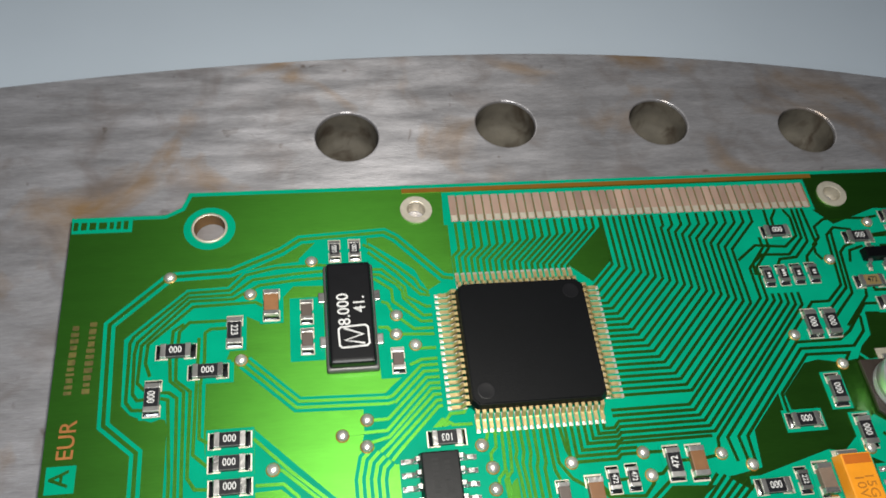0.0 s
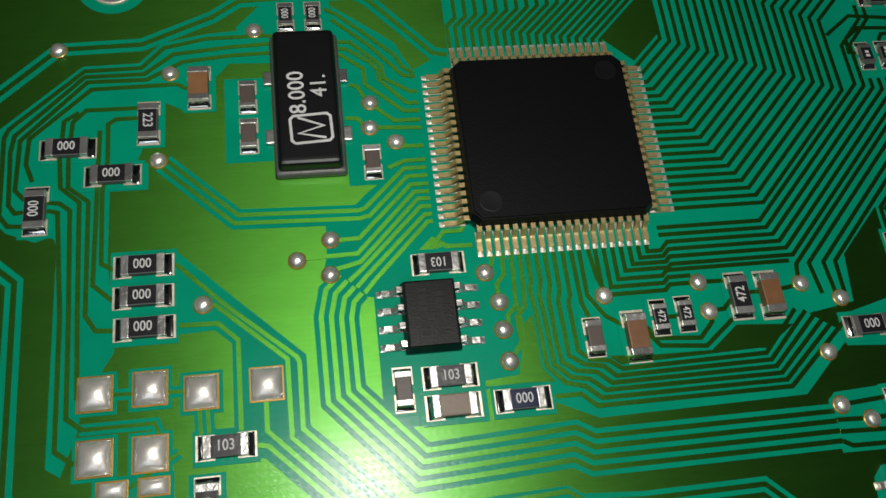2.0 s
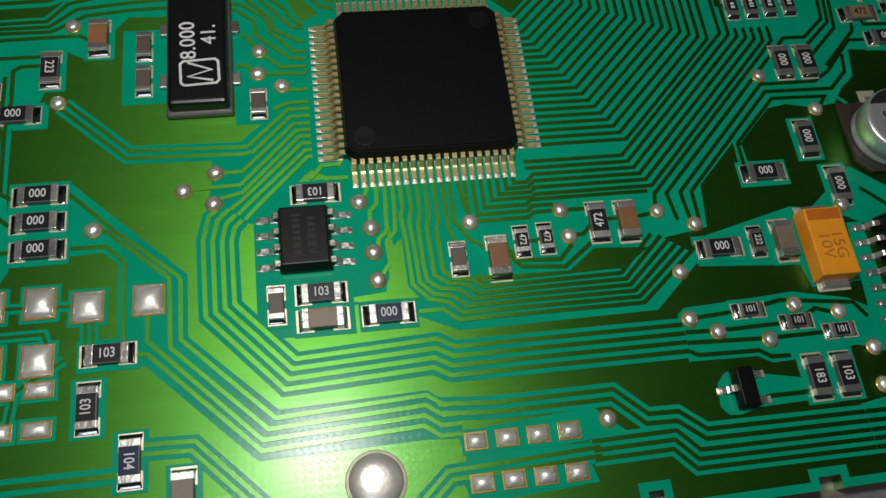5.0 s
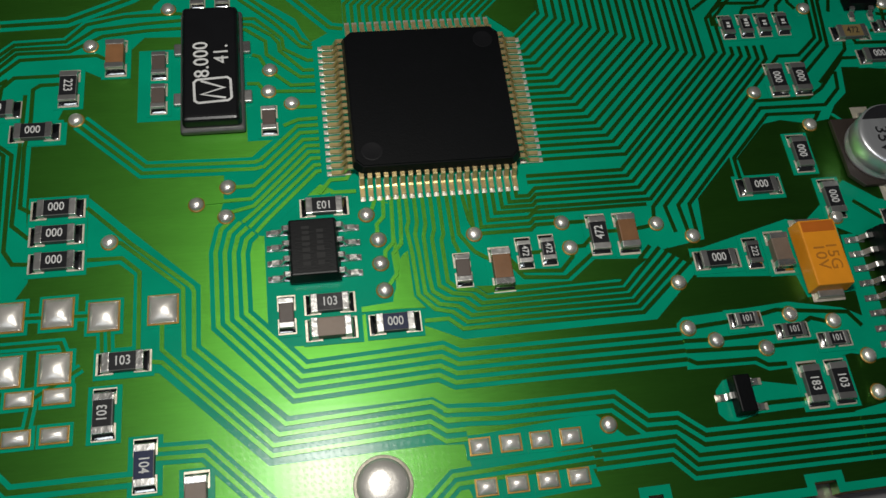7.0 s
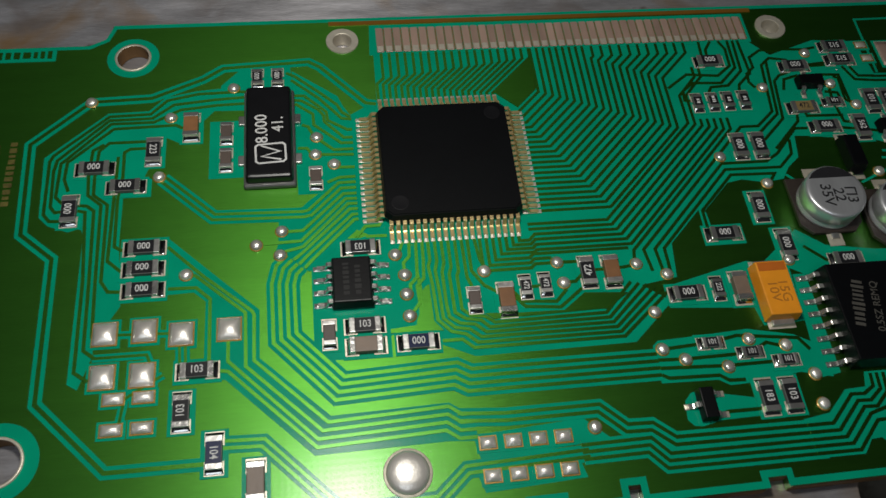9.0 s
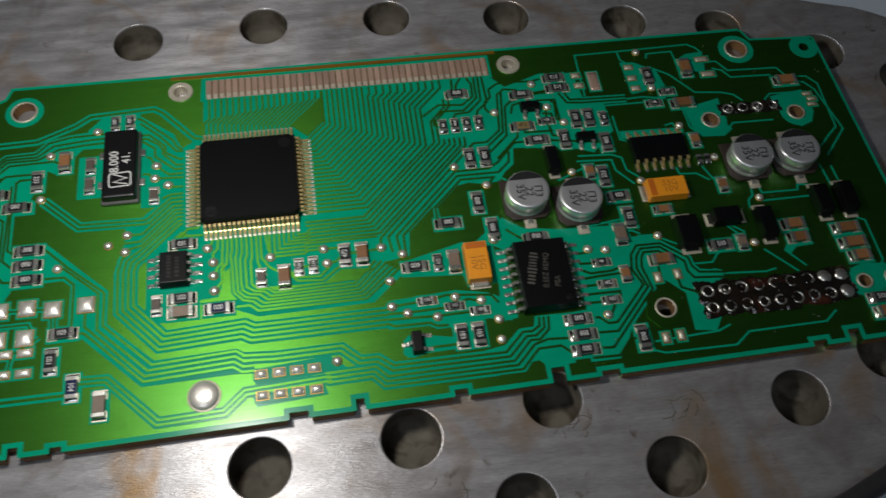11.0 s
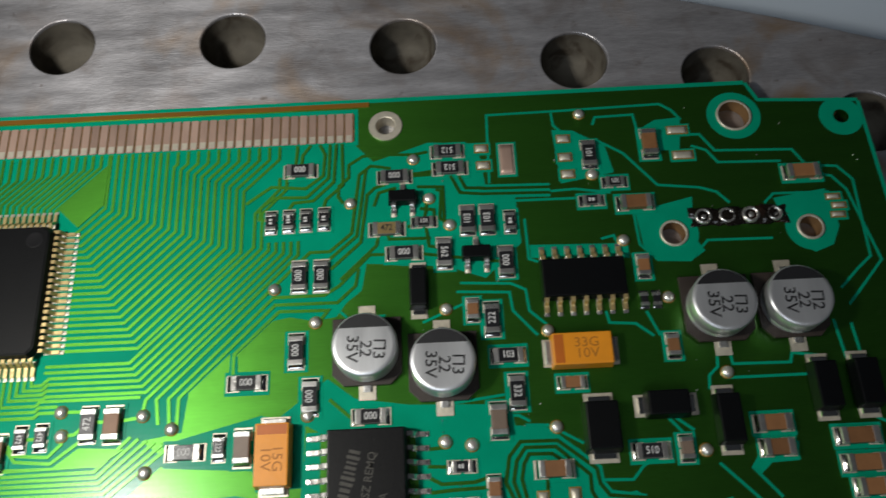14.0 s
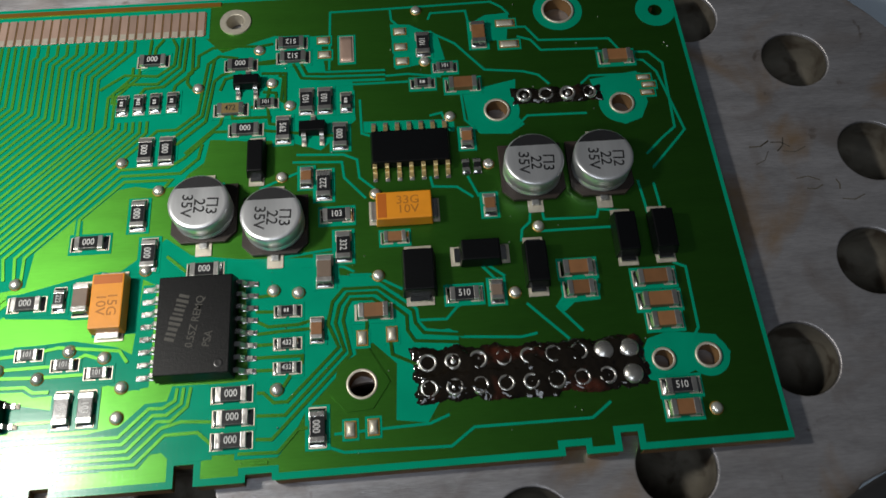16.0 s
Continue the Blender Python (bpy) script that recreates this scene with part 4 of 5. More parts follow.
# ---- chip parts ----
def fillet(w, run, h):
    """Solder that climbs from the pad to the end of a chip; local x points away from the chip."""
    def make():
        bm = bmesh.new()
        prof = [(-0.05, 0.0), (-0.05, h), (0.08 * run, h * 0.8), (0.35 * run, h * 0.32), (0.8 * run, h * 0.12), (run, 0.03), (run, 0.0)]
        rows = []
        for s, k in ((-0.5, 0.6), (-0.42, 0.95), (0, 1.0), (0.42, 0.95), (0.5, 0.6)):
            rows.append([bm.verts.new((x, s * w * (1 + 0.08 * x / run), z * k)) for x, z in prof])
        for a, b in zip(rows, rows[1:]):
            for i in range(len(prof) - 1):
                bm.faces.new((a[i], a[i + 1], b[i + 1], b[i]))
        bm.faces.new(rows[0])
        bm.faces.new(rows[-1][::-1])
        bmesh.ops.recalc_face_normals(bm, faces=bm.faces)
        return bm
    return make


def ends(ob, total, body, w, h, cap):
    for s, turn in ((1, 0), (-1, 180)):
        part("terminal", cached(("terminal", cap, w, h), lambda: block(cap, w + 0.06, h + 0.05, 0.06), TIN), ob, at=(s * (body - cap) / 2, 0, 0.12), turn=turn)
        run = max(0.3, (total - body) / 2)
        part("solder_fillet", cached(("fillet", w, round(run, 1), h), fillet(w + 0.1, round(run, 1), h * 0.75), WETTED, True), ob, at=(s * (body / 2 - 0.01), 0, 0.11), turn=turn)


def clearance(ob, total, w):
    """Bare laminate round the two pads of a chip."""
    m = ob.matrix_basis
    a, b = m @ Vector((-(total / 2 + 0.32) * MM, 0, 0)), m @ Vector(((total / 2 + 0.32) * MM, 0, 0))
    strips("bare_laminate", [([(a.x / MM, a.y / MM), (b.x / MM, b.y / MM)], w + 0.75)], TEAL, board, 0)


def resistor(x, y, text, turn=0, total=4.0, small=False, glaze=None, ink=None):
    w, h, body, cap = (1.15, 0.42, 2.05, 0.42) if small else (1.55, 0.50, 3.15, 0.58)
    if not small and total < 3.0:
        w, body, cap = 1.2, 2.2, 0.42
    tone = "blue-black" if glaze is BLUEBLACK else "tan" if glaze is TANGLAZE else "black"
    size = "small " if small or total < 3.0 else ""
    mark = f"marked {text}" if text else "with unreadable marking"
    ob = thing("chip_resistor", x, y, turn, f"{size}{tone} chip resistor {mark}, silver ends, on the board", "resistor", "chip resistors")
    ob.matrix_basis = ob.matrix_basis @ Matrix.Diagonal((0.9, 0.88, 0.9, 1))
    part("body", cached(("resistor_body", body, w), lambda: block(body - 0.05, w, h, 0.05), CERAMIC), ob, "dark ceramic", at=(0, 0, 0.12))
    part("coating", cached(("coating", body, w), lambda: block(body - 2 * cap + 0.06, w - 0.12, 0.05, 0.02), glaze or COATING), ob, f"{tone} glaze", at=(0, 0, 0.12 + h - 0.005))
    ends(ob, total, body, w, h, cap)
    for s in (1, -1):
        part("pad", cached(("land", w), lambda: block(1.35, w + 0.3, 0.03, 0.01, 0, 0, 1), PAD), ob, at=(s * (total / 2 - 0.55), 0, 0.10))
    clearance(ob, total, w)
    if text:
        part("marking", lettering(text, w * 0.52, ink or INK, 0.80), ob, "pale digits", at=(0, 0, 0.12 + h + 0.052))
    else:
        part("marking", bars(1, (body - 2 * cap) * 0.6, w * 0.4, 0.1, INK, int(x * 10)), ob, at=(0, 0, 0.12 + h + 0.052))
    return ob


def capacitor(x, y, turn=0, total=3.7, mat=None, w=None):
    w = w or (1.6 if total > 3.3 else 1.2)
    body, h = total * 0.82, w * 0.5
    cap = 0.55 if total > 3.3 else 0.45
    mat = mat or BROWN
    tone = "brown" if mat is BROWN else "dark grey" if mat is DARKCER else "grey-brown"
    ob = thing("ceramic_capacitor", x, y, turn, f"{tone} {'' if total > 3.3 else 'small '}ceramic chip capacitor with silver ends on the board", "capacitor", "ceramic capacitors")
    ob.matrix_basis = ob.matrix_basis @ Matrix.Diagonal((0.92, 0.9, 0.9, 1))
    part("body", cached(("cap_body", round(body, 1), w), lambda: block(round(body, 1) - 0.1, w, h, 0.10), mat), ob, f"{tone} ceramic", at=(0, 0, 0.12))
    ends(ob, total, round(body, 1), w, h, cap)
    clearance(ob, total, w)
    for s in (1, -1):
        part("pad", cached(("land", w), lambda: block(1.35, w + 0.3, 0.03, 0.01, 0, 0, 1), PAD), ob, at=(s * (total / 2 - 0.55), 0, 0.10))
    return ob


resistor(-18.8, 12.3, "000", 90, 2.9)
resistor(-16.7, 12.3, "000", 90, 2.9)
resistor(-29, 3.4, "223", -90, 3.8)
resistor(-34.5, 1.6, "000", 0, 4.1)
resistor(-31.4, -0.7, "000", 0, 4.1)
resistor(-36.4, -3.1, "000", 90, 3.9)
resistor(-29.2, -7.7, "000", 0, 4.2)
resistor(-29.2, -9.9, "000", 0, 4.2)
resistor(-29.1, -12.1, "000", 0, 4.2)
resistor(-9.2, -9.1, "103", 180, 4)
resistor(-9.3, -17.2, "103", 0, 4)
resistor(12.2, -13.3, "472", 90, 3.8)
resistor(-24, -20.3, "103", 0, 4)
resistor(21.4, -16.3, "000", 0, 4)
resistor(-25.2, -23.9, "103", 90, 3.9)
resistor(26.1, -27, "183", -90, 3.8)
resistor(28.3, -27, "103", -90, 3.7)
resistor(31.4, 12.2, "000", 0, 3.8)
resistor(31.5, 0.4, "000", 90, 3.8)
resistor(33.7, 0.4, "000", 90, 3.8)
resistor(31.4, -7.2, "000", 90, 3.9)
resistor(26.8, -10.1, "000", 0, 4.1)
resistor(32.8, -11.7, "000", 90, 3.9)
resistor(38.5, -13.8, "000", 0, 3.9)
resistor(41.6, -26.6, "000", 0, 4.1)
resistor(41.8, -28.8, "000", 0, 4.1)
resistor(41.7, -30.9, "000", 0, 4.1)
resistor(49.5, -30.2, "000", 90, 4)
resistor(52.2, -12.1, "332", -90, 3.7)
resistor(51.6, -8.6, "103", 0, 3.6)
resistor(50.3, -4.9, "222", 90, 3.9)
resistor(41.2, 11, "000", 0, 3.9)
resistor(46.8, 13.7, "512", 180, 3.8)
resistor(47, 11.7, "512", 180, 4)
resistor(48.5, 5.7, "103", 90, 3.7)
resistor(50.5, 5.7, "103", 90, 3.7)
resistor(46, 2.2, "562", -90, 3.8)
resistor(52.1, 1, "000", 90, 3.7)
resistor(42, 2.4, "000", 0, 4)
resistor(61.6, 12.6, "101", 90, 3.6)
resistor(63.9, -18.1, "510", 0, 3.8)
resistor(83.3, -28.6, "510", 0, 4)
for x, y, text, turn in ((6.0, -14.4, "472", -90), (7.9, -14.3, "472", -90), (22.3, -21.5, "101", 0), (25.8, -22.7, "101", 0), (29.0, -23.7, "101", 0), (28.5, 6.45, "", 90), (30.3, 6.5, "", 90),
                         (32.05, 6.55, "", 90), (33.9, 6.6, "", 90), (24.5, -16.0, "222", -90), (46.7, -18.7, "", 0), (46.7, -22.0, "432", 0), (46.7, -24.4, "432", 0), (44.1, 5.7, "101", 0),
                         (52.8, 5.3, "", 90), (63.9, 9.2, "101", 0), (61.3, 7.2, "", 0)):
    resistor(x, y, text, turn, 2.8, True)
resistor(-4.6, -19.2, "000", 0, 4.1, False, BLUEBLACK)
resistor(-22.4, -27.7, "104", -90, 3.9, False, BLUEBLACK)
resistor(40.3, 5.1, "472", 0, 4.0, False, TANGLAZE, BLACKINK)
capacitor(-25.4, 6.2, 90, 3.8, BROWN)
capacitor(-21.9, 5.2, 90, 2.9, DARKCER)
capacitor(-21.9, 1.9, 90, 3, DARKCER)
capacitor(-13.1, -0.8, 90, 2.9, DARKCER)
capacitor(-12.5, -17.8, 90, 3.1, DARKCER)
capacitor(-9.3, -19.2, 0, 3.9, GREIGE)
capacitor(1, -15.4, 90, 2.9, DARKCER)
capacitor(4, -15.6, 90, 3.9, BROWN)
capacitor(14.5, -13.4, 90, 3.8, BROWN)
capacitor(-19, -30.4, 90, 4.1, GREIGE)
capacitor(26.7, -16.1, 90, 3.8, GREIGE)
capacitor(49.5, -20.8, 90, 2.7, BROWN)
capacitor(50.3, -14.7, 90, 3.7, GREIGE)
capacitor(55, -19.3, 0, 3.8, BROWN)
capacitor(48.5, -3.9, 90, 2.6, BROWN)
capacitor(57.4, -11.5, 0, 2.9, BROWN)
capacitor(65.6, -0.2, 90, 2.7, BROWN)
capacitor(67.3, -8.4, 90, 2.7, BROWN)
capacitor(68, 13.5, 90, 3.8, BROWN)
capacitor(65.7, 6.7, 0, 4, BROWN)
capacitor(83.2, 9.3, 0, 4.1, BROWN)
capacitor(75.3, -16.1, 0, 3.8, BROWN)
capacitor(75.3, -18.3, 0, 3.4, BROWN)
capacitor(82.7, -17.6, 0, 4.4, BROWN)
capacitor(82.8, -20, 0, 4.4, BROWN)
capacitor(83, -22.1, 0, 3.5, BROWN)
capacitor(67.1, -18, 90, 2.6, GREIGE)
capacitor(83.2, -30.7, 0, 3.4, BROWN)
for x in (65.2, 66.4):
    ob = thing("chip_resistor", x, -3.7, 90, "tiny black chip resistor with silver ends on the board", "resistor", "chip resistors")
    part("body", cached(("tiny",), lambda: block(1.0, 0.7, 0.35, 0.05), COATING), ob, at=(0, 0, 0.12))
    ends(ob, 2.0, 1.3, 0.75, 0.35, 0.35)


# ---- leaded packages ----
def gull_wing(width, reach, height, foot, thick=0.16):
    """A bent lead; local x points away from the package, its foot ends at reach."""
    def make():
        bm = bmesh.new()
        knee = max(0.25, (reach - foot) * 0.45)
        path = [(-0.1, height), (knee, height), (knee + 0.12, height - 0.08), (reach - foot - 0.1, thick + 0.06), (reach - foot + 0.06, thick), (reach, thick)]
        low = [(-0.1, height - thick), (knee - 0.06, height - thick), (knee, height - thick - 0.1), (reach - foot - 0.22, 0.06), (reach - foot, 0.0), (reach, 0.0)]
        rows = [[bm.verts.new((x, s * width / 2, z)) for x, z in path + low[::-1]] for s in (-1, 1)]
        n = len(rows[0])
        for i in range(n):
            bm.faces.new((rows[0][i], rows[0][(i + 1) % n], rows[1][(i + 1) % n], rows[1][i]))
        for i in range(len(path) - 1):
            for r in rows:
                bm.faces.new((r[i], r[i + 1], r[n - 2 - i], r[n - 1 - i]))
        bmesh.ops.recalc_face_normals(bm, faces=bm.faces)
        return bm
    return make


def lead(ob, x, y, turn, width, reach, height, foot, mat=TIN, pad_mat=PAD, pad_len=1.5):
    part("lead", cached(("lead", width, reach, height, foot), gull_wing(width, reach, height, foot), mat), ob, at=(x, y, 0.15), turn=turn)
    c, s = math.cos(radians(turn)), math.sin(radians(turn))
    d = reach - pad_len / 2 + 0.35
    part("pad", cached(("lead_pad", width, pad_len), pillow(width * 1.15, pad_len, 0.13), pad_mat, False), ob, at=(x + c * d, y + s * d, 0.10), turn=turn - 90)


def small_outline(x, y, turn, pins, sx, sy, h, reach, label, mark=None, pitch=1.27, dot=None, lead_mat=SOLDER):
    """Package with its pins on the two long sides (local y is the pin row)."""
    ob = thing("integrated_circuit", x, y, turn, label, "chip")
    part("body", cached(("soic", sx, sy, h), lambda: block(sx, sy, h, 0.12, 0, 0.22), EPOXY), ob, "black epoxy", at=(0, 0, 0.30))
    for k in range(pins):
        yy = ((pins - 1) / 2 - k) * pitch
        lead(ob, sx / 2 - 0.1, yy, 0, 0.42, reach, 0.85, 0.6, lead_mat, SOLDER, 1.7)
        lead(ob, -sx / 2 + 0.1, yy, 180, 0.42, reach, 0.85, 0.6, lead_mat, SOLDER, 1.7)
    if dot:
        part("dimple", cached(("dimple",), lambda: turned([(0.42, 0.0), (0.36, 0.02), (0.25, 0.012), (0.0, 0.008)], 24), GLOSS, True), ob, at=(dot[0], dot[1], 0.30 + h))
    return ob


# the large square chip with eighty leads
mcu = thing("microcontroller", 0.08, 0, 0, "large square black chip with eighty gilded leads soldered on the board", "chip")


def chamfered(s, c, h, taper):
    bm = bmesh.new()
    rows = []
    for z, t in ((0, 0.25), (h * 0.48, 0.0), (h * 0.55, 0.0), (h, taper)):
        a = s / 2 - t
        rows.append([bm.verts.new((x, y, z)) for x, y in ((-a + c, -a), (a - c, -a), (a, -a + c), (a, a - c), (a - c, a), (-a + c, a), (-a, a - c), (-a, -a + c))])
    for p, q in zip(rows, rows[1:]):
        for i in range(8):
            bm.faces.new((p[i], p[(i + 1) % 8], q[(i + 1) % 8], q[i]))
    bm.faces.new(rows[0][::-1])
    bm.faces.new(rows[-1])
    bmesh.ops.bevel(bm, geom=[e for e in bm.edges if all(v.co.z > h * 0.9 for v in e.verts)], offset=0.10, segments=2, affect="EDGES")
    return bm


part("body", finish("body", chamfered(13.6, 0.62, 1.62, 0.22), EPOXY), mcu, "matt black epoxy", at=(0, -0.1, 0.22))
for x, y in ((-5.2, -5.2), (5.2, 5.2)):
    part("dimple", cached(("big_dimple",), lambda: turned([(0.85, 0.004), (0.80, 0.012), (0.72, 0.006), (0.0, 0.003)], 32), GLOSS, True), mcu, at=(x, y - 0.1, 1.84))
for side in range(4):
    a = 90 * side
    c, s = round(math.cos(radians(a))), round(math.sin(radians(a)))
    for k in range(20):
        o = (k - 9.5) * 0.65
        lead(mcu, 6.75 * c - o * s, 6.75 * s + o * c, a, 0.35, 1.75, 0.95, 0.8, GOLD, PAD, 1.9)

soic8 = small_outline(-10.2, -13.0, 0, 4, 3.9, 5.0, 1.2, 1.35, "small black eight-lead chip with faint print soldered on the board")
part("marking", bars(2, 3.2, 0.62, 0.45, FAINT, 11), soic8, at=(0, 0, 1.51), turn=90)
amis = small_outline(38.2, -20.05, 0, 8, 7.4, 10.2, 1.8, 1.65, "wide black sixteen-lead chip with grey print soldered on the board", dot=(2.5, -4.0))
part("marking", bars(1, 4.6, 1.25, 0.3, GREYINK, 15, 0.35), amis, "grey maker's mark bars", at=(-1.6, 0.6, 2.11), turn=75)
part("marking", lettering("0.5SZ REMQ", 0.75, GREYINK, 0.95), amis, at=(0.15, 0.2, 2.11), turn=80)
part("marking", lettering("PSA", 0.75, GREYINK, 0.95), amis, at=(1.4, -1.6, 2.11), turn=80)
soic14 = small_outline(59.5, -1.3, 90, 7, 4.3, 8.5, 0.9, 1.25, "narrow black fourteen-lead chip soldered on the dark board", lead_mat=GOLD)


def transistor(x, y, turn):
    ob = thing("transistor", x, y, turn, "tiny black three-lead transistor soldered on the board", "transistor", "small transistors")
    part("body", cached(("sot",), lambda: block(1.5, 3.0, 1.0, 0.1, 0, 0.12), EPOXY), ob, "black epoxy", at=(0, 0, 0.2))
    for sx, yy, t in ((1, 0.95, 0), (1, -0.95, 0), (-1, 0, 180)):
        lead(ob, sx * 0.65, yy, t, 0.45, 0.95, 0.6, 0.4, TIN, PAD, 0.9)


transistor(20.2, -27.3, 0)
transistor(42.0, 8.4, -90)
transistor(49.2, 1.9, -90)


def diode(x, y, turn, length=4.4, w=2.6, h=2.0):
    ob = thing("diode", x, y, turn, "black moulded diode block with tinned end tabs on the board", "diode", "moulded diodes")
    part("body", cached(("diode", length, w, h), lambda: block(length, w, h, 0.14, 0, 0.2), EPOXY), ob, "black epoxy", at=(0, 0, 0.2))
    for s, t in ((1, 0), (-1, 180)):
        part("tab", cached(("tab", w), lambda: block(0.6, w * 0.6, 0.3, 0.08), WETTED), ob, at=(s * (length / 2 + 0.2), 0, 0.14), turn=t)
        part("pad", cached(("diode_pad", w), lambda: block(1.1, w * 0.8, 0.03, 0.01), PAD), ob, at=(s * (length / 2 + 0.3), 0, 0.105), turn=t)


diode(43.3, -1.6, 90, 4.2, 2.0, 1.3)
diode(59.6, -15.8, 90, 4.7, 3.4, 1.7)
diode(65.8, -14.0, 0, 4.2, 2.6, 1.5)
diode(71.2, -15.6, 90, 4.7, 2.5, 1.5)
diode(80.5, -13.0, 90, 4.6, 2.5, 1.6)
diode(84.3, -12.9, 90, 4.6, 2.5, 1.6)


def tantalum(x, y, turn, text):
    ob = thing("tantalum_capacitor", x, y, turn, "orange moulded tantalum capacitor with a darker end band, on the board", "capacitor", "tantalum capacitors")
    part("body", cached(("tantalum",), lambda: block(5.8, 3.3, 1.5, 0.12, 0, 0.12), TANTAL), ob, "orange resin", at=(0, 0, 0.2))
    part("band", cached(("tant_band",), lambda: block(0.9, 2.74, 0.02, 0.006), TANBAND), ob, "darker end band", at=(-2.2, 0, 1.695))
    for s, t in ((1, 0), (-1, 180)):
        part("tab", cached(("tant_tab",), lambda: block(0.9, 2.2, 0.5, 0.1), TIN), ob, at=(s * 2.95, 0, 0.13), turn=t)
        part("pad", cached(("tant_pad",), lambda: block(1.3, 2.7, 0.03, 0.01), PAD), ob, at=(s * 2.95, 0, 0.105), turn=t)
    part("marking", lettering(text, 0.95, BROWNINK, 1.05), ob, "brown digits", at=(0.4, 0.0, 1.705))


tantalum(29.65, -17.0, -90, "15G\n10V")
tantalum(58.5, -8.6, 0, "33G\n10V")


def can(x, y, last):
    ob = thing("electrolytic_capacitor", x, y, 0, "silver aluminium can capacitor with black segment and print, on the board", "capacitor", "electrolytic cans")
    base = sheet("base", [[(-3.3, -2.2), (-2.2, -3.3), (2.2, -3.3), (3.3, -2.2), (3.3, 3.3), (-3.3, 3.3)]], 0.12, 0.55, BASE, 0.06) if "base" not in MESHES else MESHES["base"]
    MESHES["base"] = base
    part("base", base, ob, "dark brown plastic base")
    part("can", cached(("can",), lambda: turned([(2.75, 0.5), (3.02, 0.56), (3.05, 0.9), (2.88, 1.1), (2.88, 1.22), (3.05, 1.42), (3.06, 2.75), (3.02, 2.96), (2.9, 3.08), (2.6, 3.10), (0, 3.10)], 48),
                         ALU, True), ob, "brushed aluminium can")
    seg = [(2.86 * math.cos(a), 2.86 * math.sin(a)) for a in np.linspace(radians(33), radians(147), 24)]
    key = "segment"
    MESHES[key] = MESHES.get(key) or sheet("segment", [seg], 3.095, 3.112, BLACKINK)
    part("segment", MESHES[key], ob, "black printed segment")
    part("marking", lettering(f"\u041f{last}\n22\n35V", 1.12, BLACKINK, 1.05), ob, "black print", at=(0.1, -0.5, 3.112), turn=-93)
    for y2, t in ((-3.45, 0), (3.45, 180)):
        part("tab", cached(("can_tab",), lambda: block(0.8, 0.9, 0.25, 0.08), TIN), ob, at=(0, y2, 0.13), turn=t)
        part("pad", cached(("can_pad",), lambda: block(1.6, 1.7, 0.03, 0.01), PAD), ob, at=(0, y2 * 1.1, 0.105), turn=t)


can(38.2, -7.6, "3")
can(45.4, -9.4, "3")
can(72.0, -4.95, "3")
can(79.15, -4.9, "2")

# the crystal
xtal = thing("crystal_oscillator", -17.55, 4.2, 0, "glossy black crystal oscillator marked 8.000 on a metal base", "oscillator")
part("base", cached(("xtal_base",), lambda: block(5.2, 12.1, 0.6, 0.28, 0, 0.05, 3), DULLCAN), xtal, "tinned metal base", at=(0, 0, 0.12))
part("body", cached(("xtal_body",), lambda: block(4.75, 11.6, 1.2, 0.45, 0, 0.12, 4), GLOSS), xtal, "glossy black body", at=(0, 0.05, 0.55))
part("marking", lettering("8.000", 1.25, INK, 0.95), xtal, "white digits", at=(-0.65, 0.2, 1.752), turn=92)
part("marking", lettering("41.", 1.2, INK, 0.95), xtal, "white digits", at=(0.95, 0.7, 1.752), turn=92)
logo = []
for p in ([(-1.2, -4.0), (1.2, -3.95), (1.45, -3.7), (1.45, -1.95), (1.2, -1.7), (-1.2, -1.75), (-1.45, -2.0), (-1.45, -3.75), (-1.2, -4.0)], [(-0.9, -1.9), (0.9, -2.7), (-0.9, -3.2), (1.0, -3.7)]):
    logo.append(p)
verts, faces = [], []
for p in logo:
    ribbon(verts, faces, p, 0.2, 0.01)
me = bpy.data.meshes.new("emblem")
me.from_pydata(verts, [], faces)
me.materials.append(INK)
part("emblem", me, xtal, "white outlined emblem", at=(0.1, 0, 1.752), turn=2)
for sx, t in ((1, 0), (-1, 180)):
    for yy in (2.4, -2.6):
        part("terminal", cached(("xtal_tab",), lambda: block(1.1, 1.15, 0.3, 0.1), TIN), xtal, at=(sx * 2.6, yy, 0.12), turn=t)

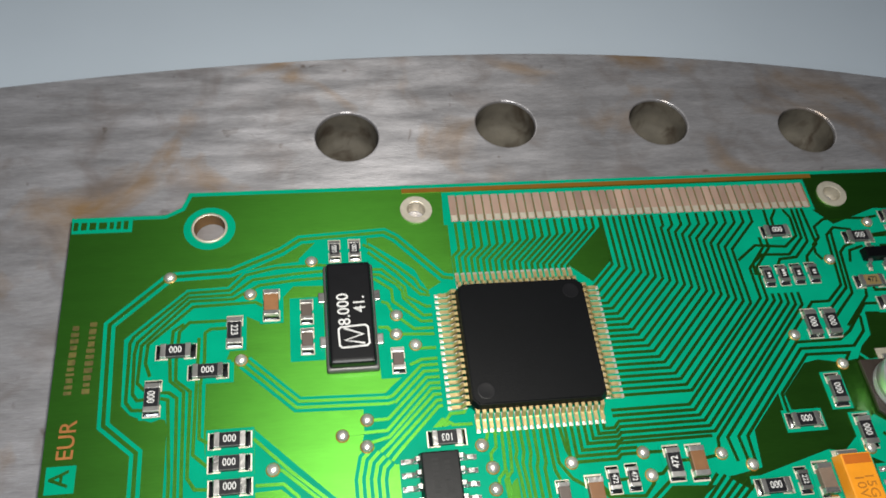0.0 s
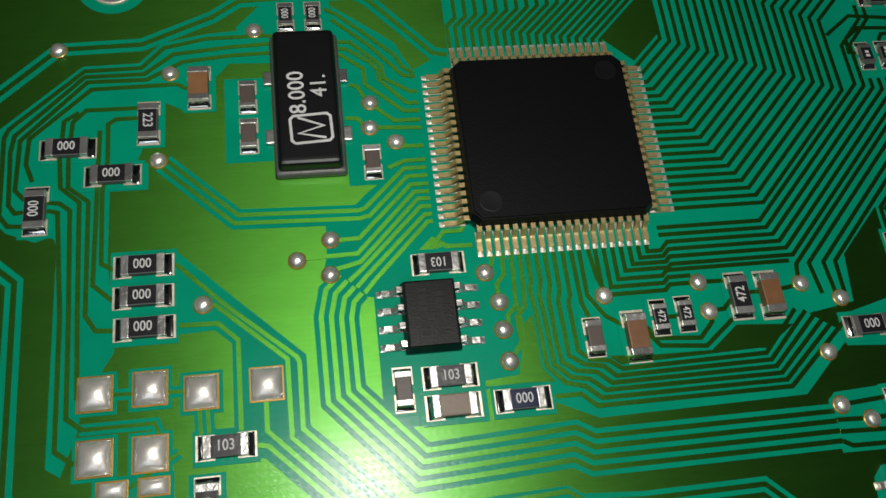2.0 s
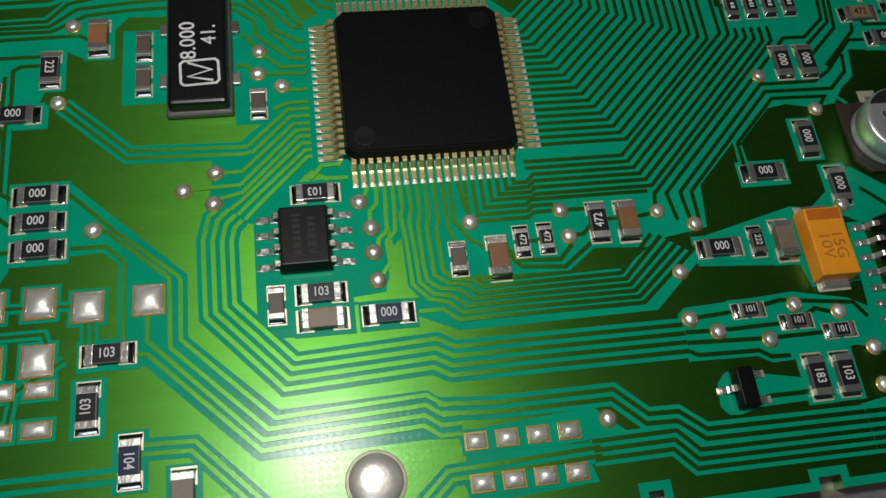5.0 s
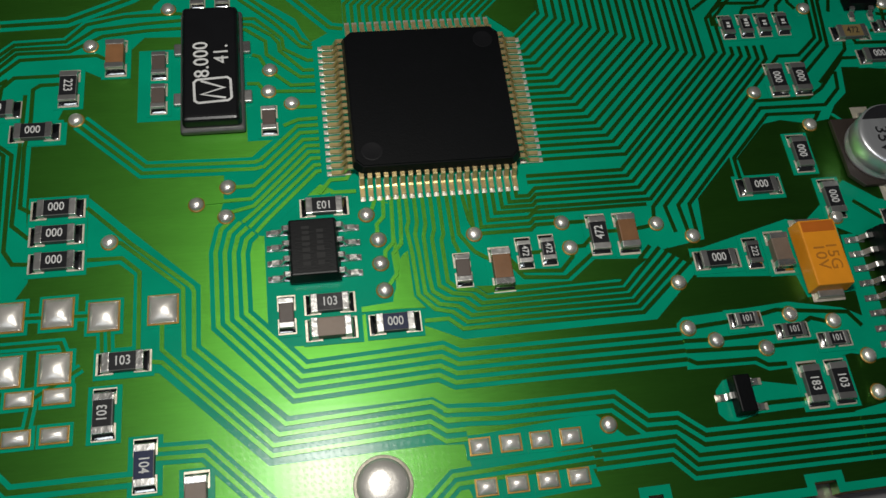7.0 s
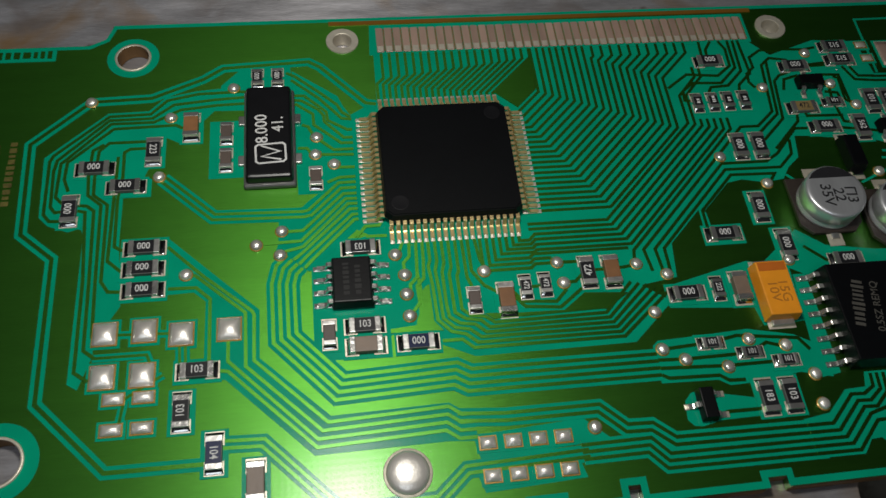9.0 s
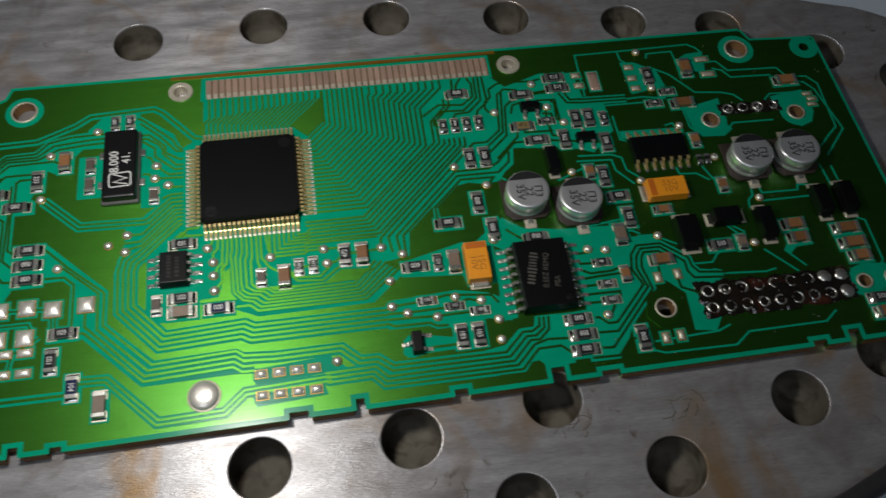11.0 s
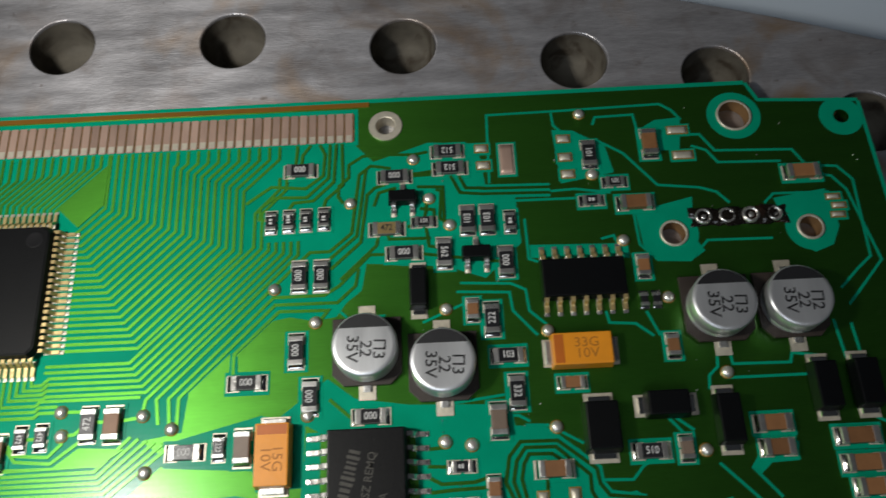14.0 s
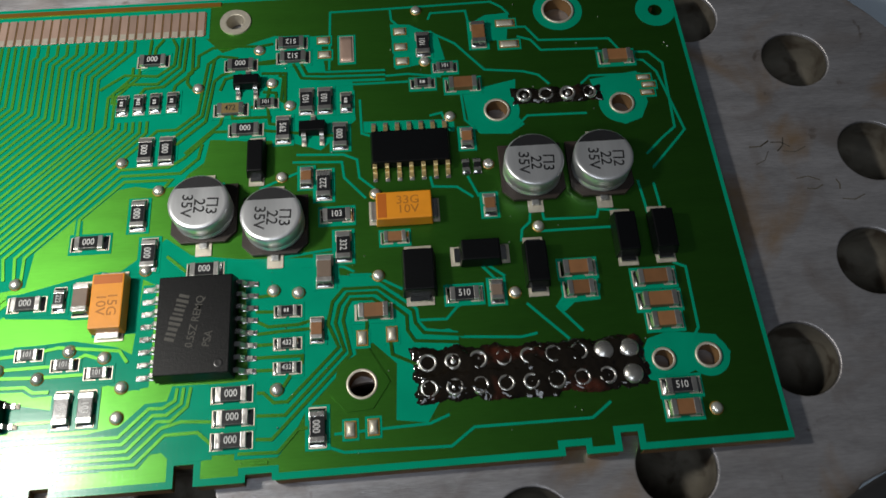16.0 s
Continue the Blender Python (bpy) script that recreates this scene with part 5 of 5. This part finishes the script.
# ---- soldered connectors ----
def pin_joint(ob, x, y, seed, filled=False, dark=0.65):
    rnd = random.Random(seed)
    if filled:
        bm = turned([(0.98, 0.0), (0.95, 0.2), (0.75, 0.42), (0, 0.55)], 20)
        part("solder_blob", finish("solder_blob", bm, SOLDER, True), ob, at=(x, y, 0.18))
        return
    r = rnd.uniform(0.68, 0.8)
    bm = turned([(r + 0.16, 0.0), (r + 0.1, 0.16), (r, 0.26), (r - 0.14, 0.2), (r - 0.24, -0.05), (r - 0.3, -0.2), (0, -0.2)], 22)
    for v in bm.verts:
        v.co.z += 0.07 * noise.noise(v.co * 2 + Vector((seed, 0, 0)))
    collar = part("solder_ring", finish("solder_ring", bm, SOLDER, True), ob, at=(x, y, 0.22))
    bm = turned([(0.36, -0.3), (0.34, 0.12), (0.2, 0.22), (0, 0.24)], 12)
    part("pin", finish("pin", bm, BLACKINK if rnd.random() < dark else SOLDER, True), collar, at=(0.02, 0, -0.1))


def flux(loop_w, loop_d, seed, h=0.26):
    bm = bmesh.new()
    bmesh.ops.create_grid(bm, x_segments=110, y_segments=34, size=1)
    for v in bm.verts:
        x, y = v.co.x * loop_w / 2, v.co.y * loop_d / 2
        edge = 1 - max(abs(v.co.x) ** 12, abs(v.co.y) ** 6)
        k = noise.noise(Vector((x * 0.55, y * 0.55, seed))) + 0.5 * noise.noise(Vector((x * 1.6, y * 1.6, seed))) + 0.35 * noise.noise(Vector((x * 3.4, y * 3.4, seed)))
        v.co = Vector((x * (1 + 0.03 * k), y * (1 + 0.16 * k), max(-0.2, h * (1.25 * edge - 0.30 + 0.75 * k))))
    return finish("flux_residue", bm, FLUX, True)


conn = thing("header_joints", 69.5, -26.0, 0.6, "double row of eighteen header pins soldered in black burnt flux", "connector")
part("flux_residue", flux(22.2, 5.2, 3, 0.34), conn, "glossy black flux", at=(0, 0, 0.12))
for row, y in ((0, 1.23), (1, -1.25)):
    for k in range(9):
        pin_joint(conn, -9.6 + 2.39 * k, y, 10 * row + k, filled=(k == 8 or (k == 7 and row == 0)))
four = thing("header_joints", 75.9, 4.8, 0, "row of four soldered header pins in dark flux", "connector")
part("flux_residue", flux(10.0, 2.1, 9, 0.24), four, "glossy black flux", at=(0, 0, 0.12))
for k in range(4):
    pin_joint(four, -3.6 + 2.4 * k, 0, 40 + k, dark=0.0)
# dust and solder specks
spots = thing("solder_specks", 0, 0, 0, "tiny bright solder specks scattered on the board", "specks")
tagged(spots, kind="stuff")
rnd = random.Random(7)
bm = bmesh.new()
for k in range(60):
    x, y = rnd.uniform(40, 90), rnd.uniform(-33, 18)
    bmesh.ops.create_icosphere(bm, subdivisions=1, radius=rnd.uniform(0.04, 0.10), matrix=Matrix.Translation((x, y, 0.14)))
part("specks", finish("specks", bm, SOLDER, True), spots)
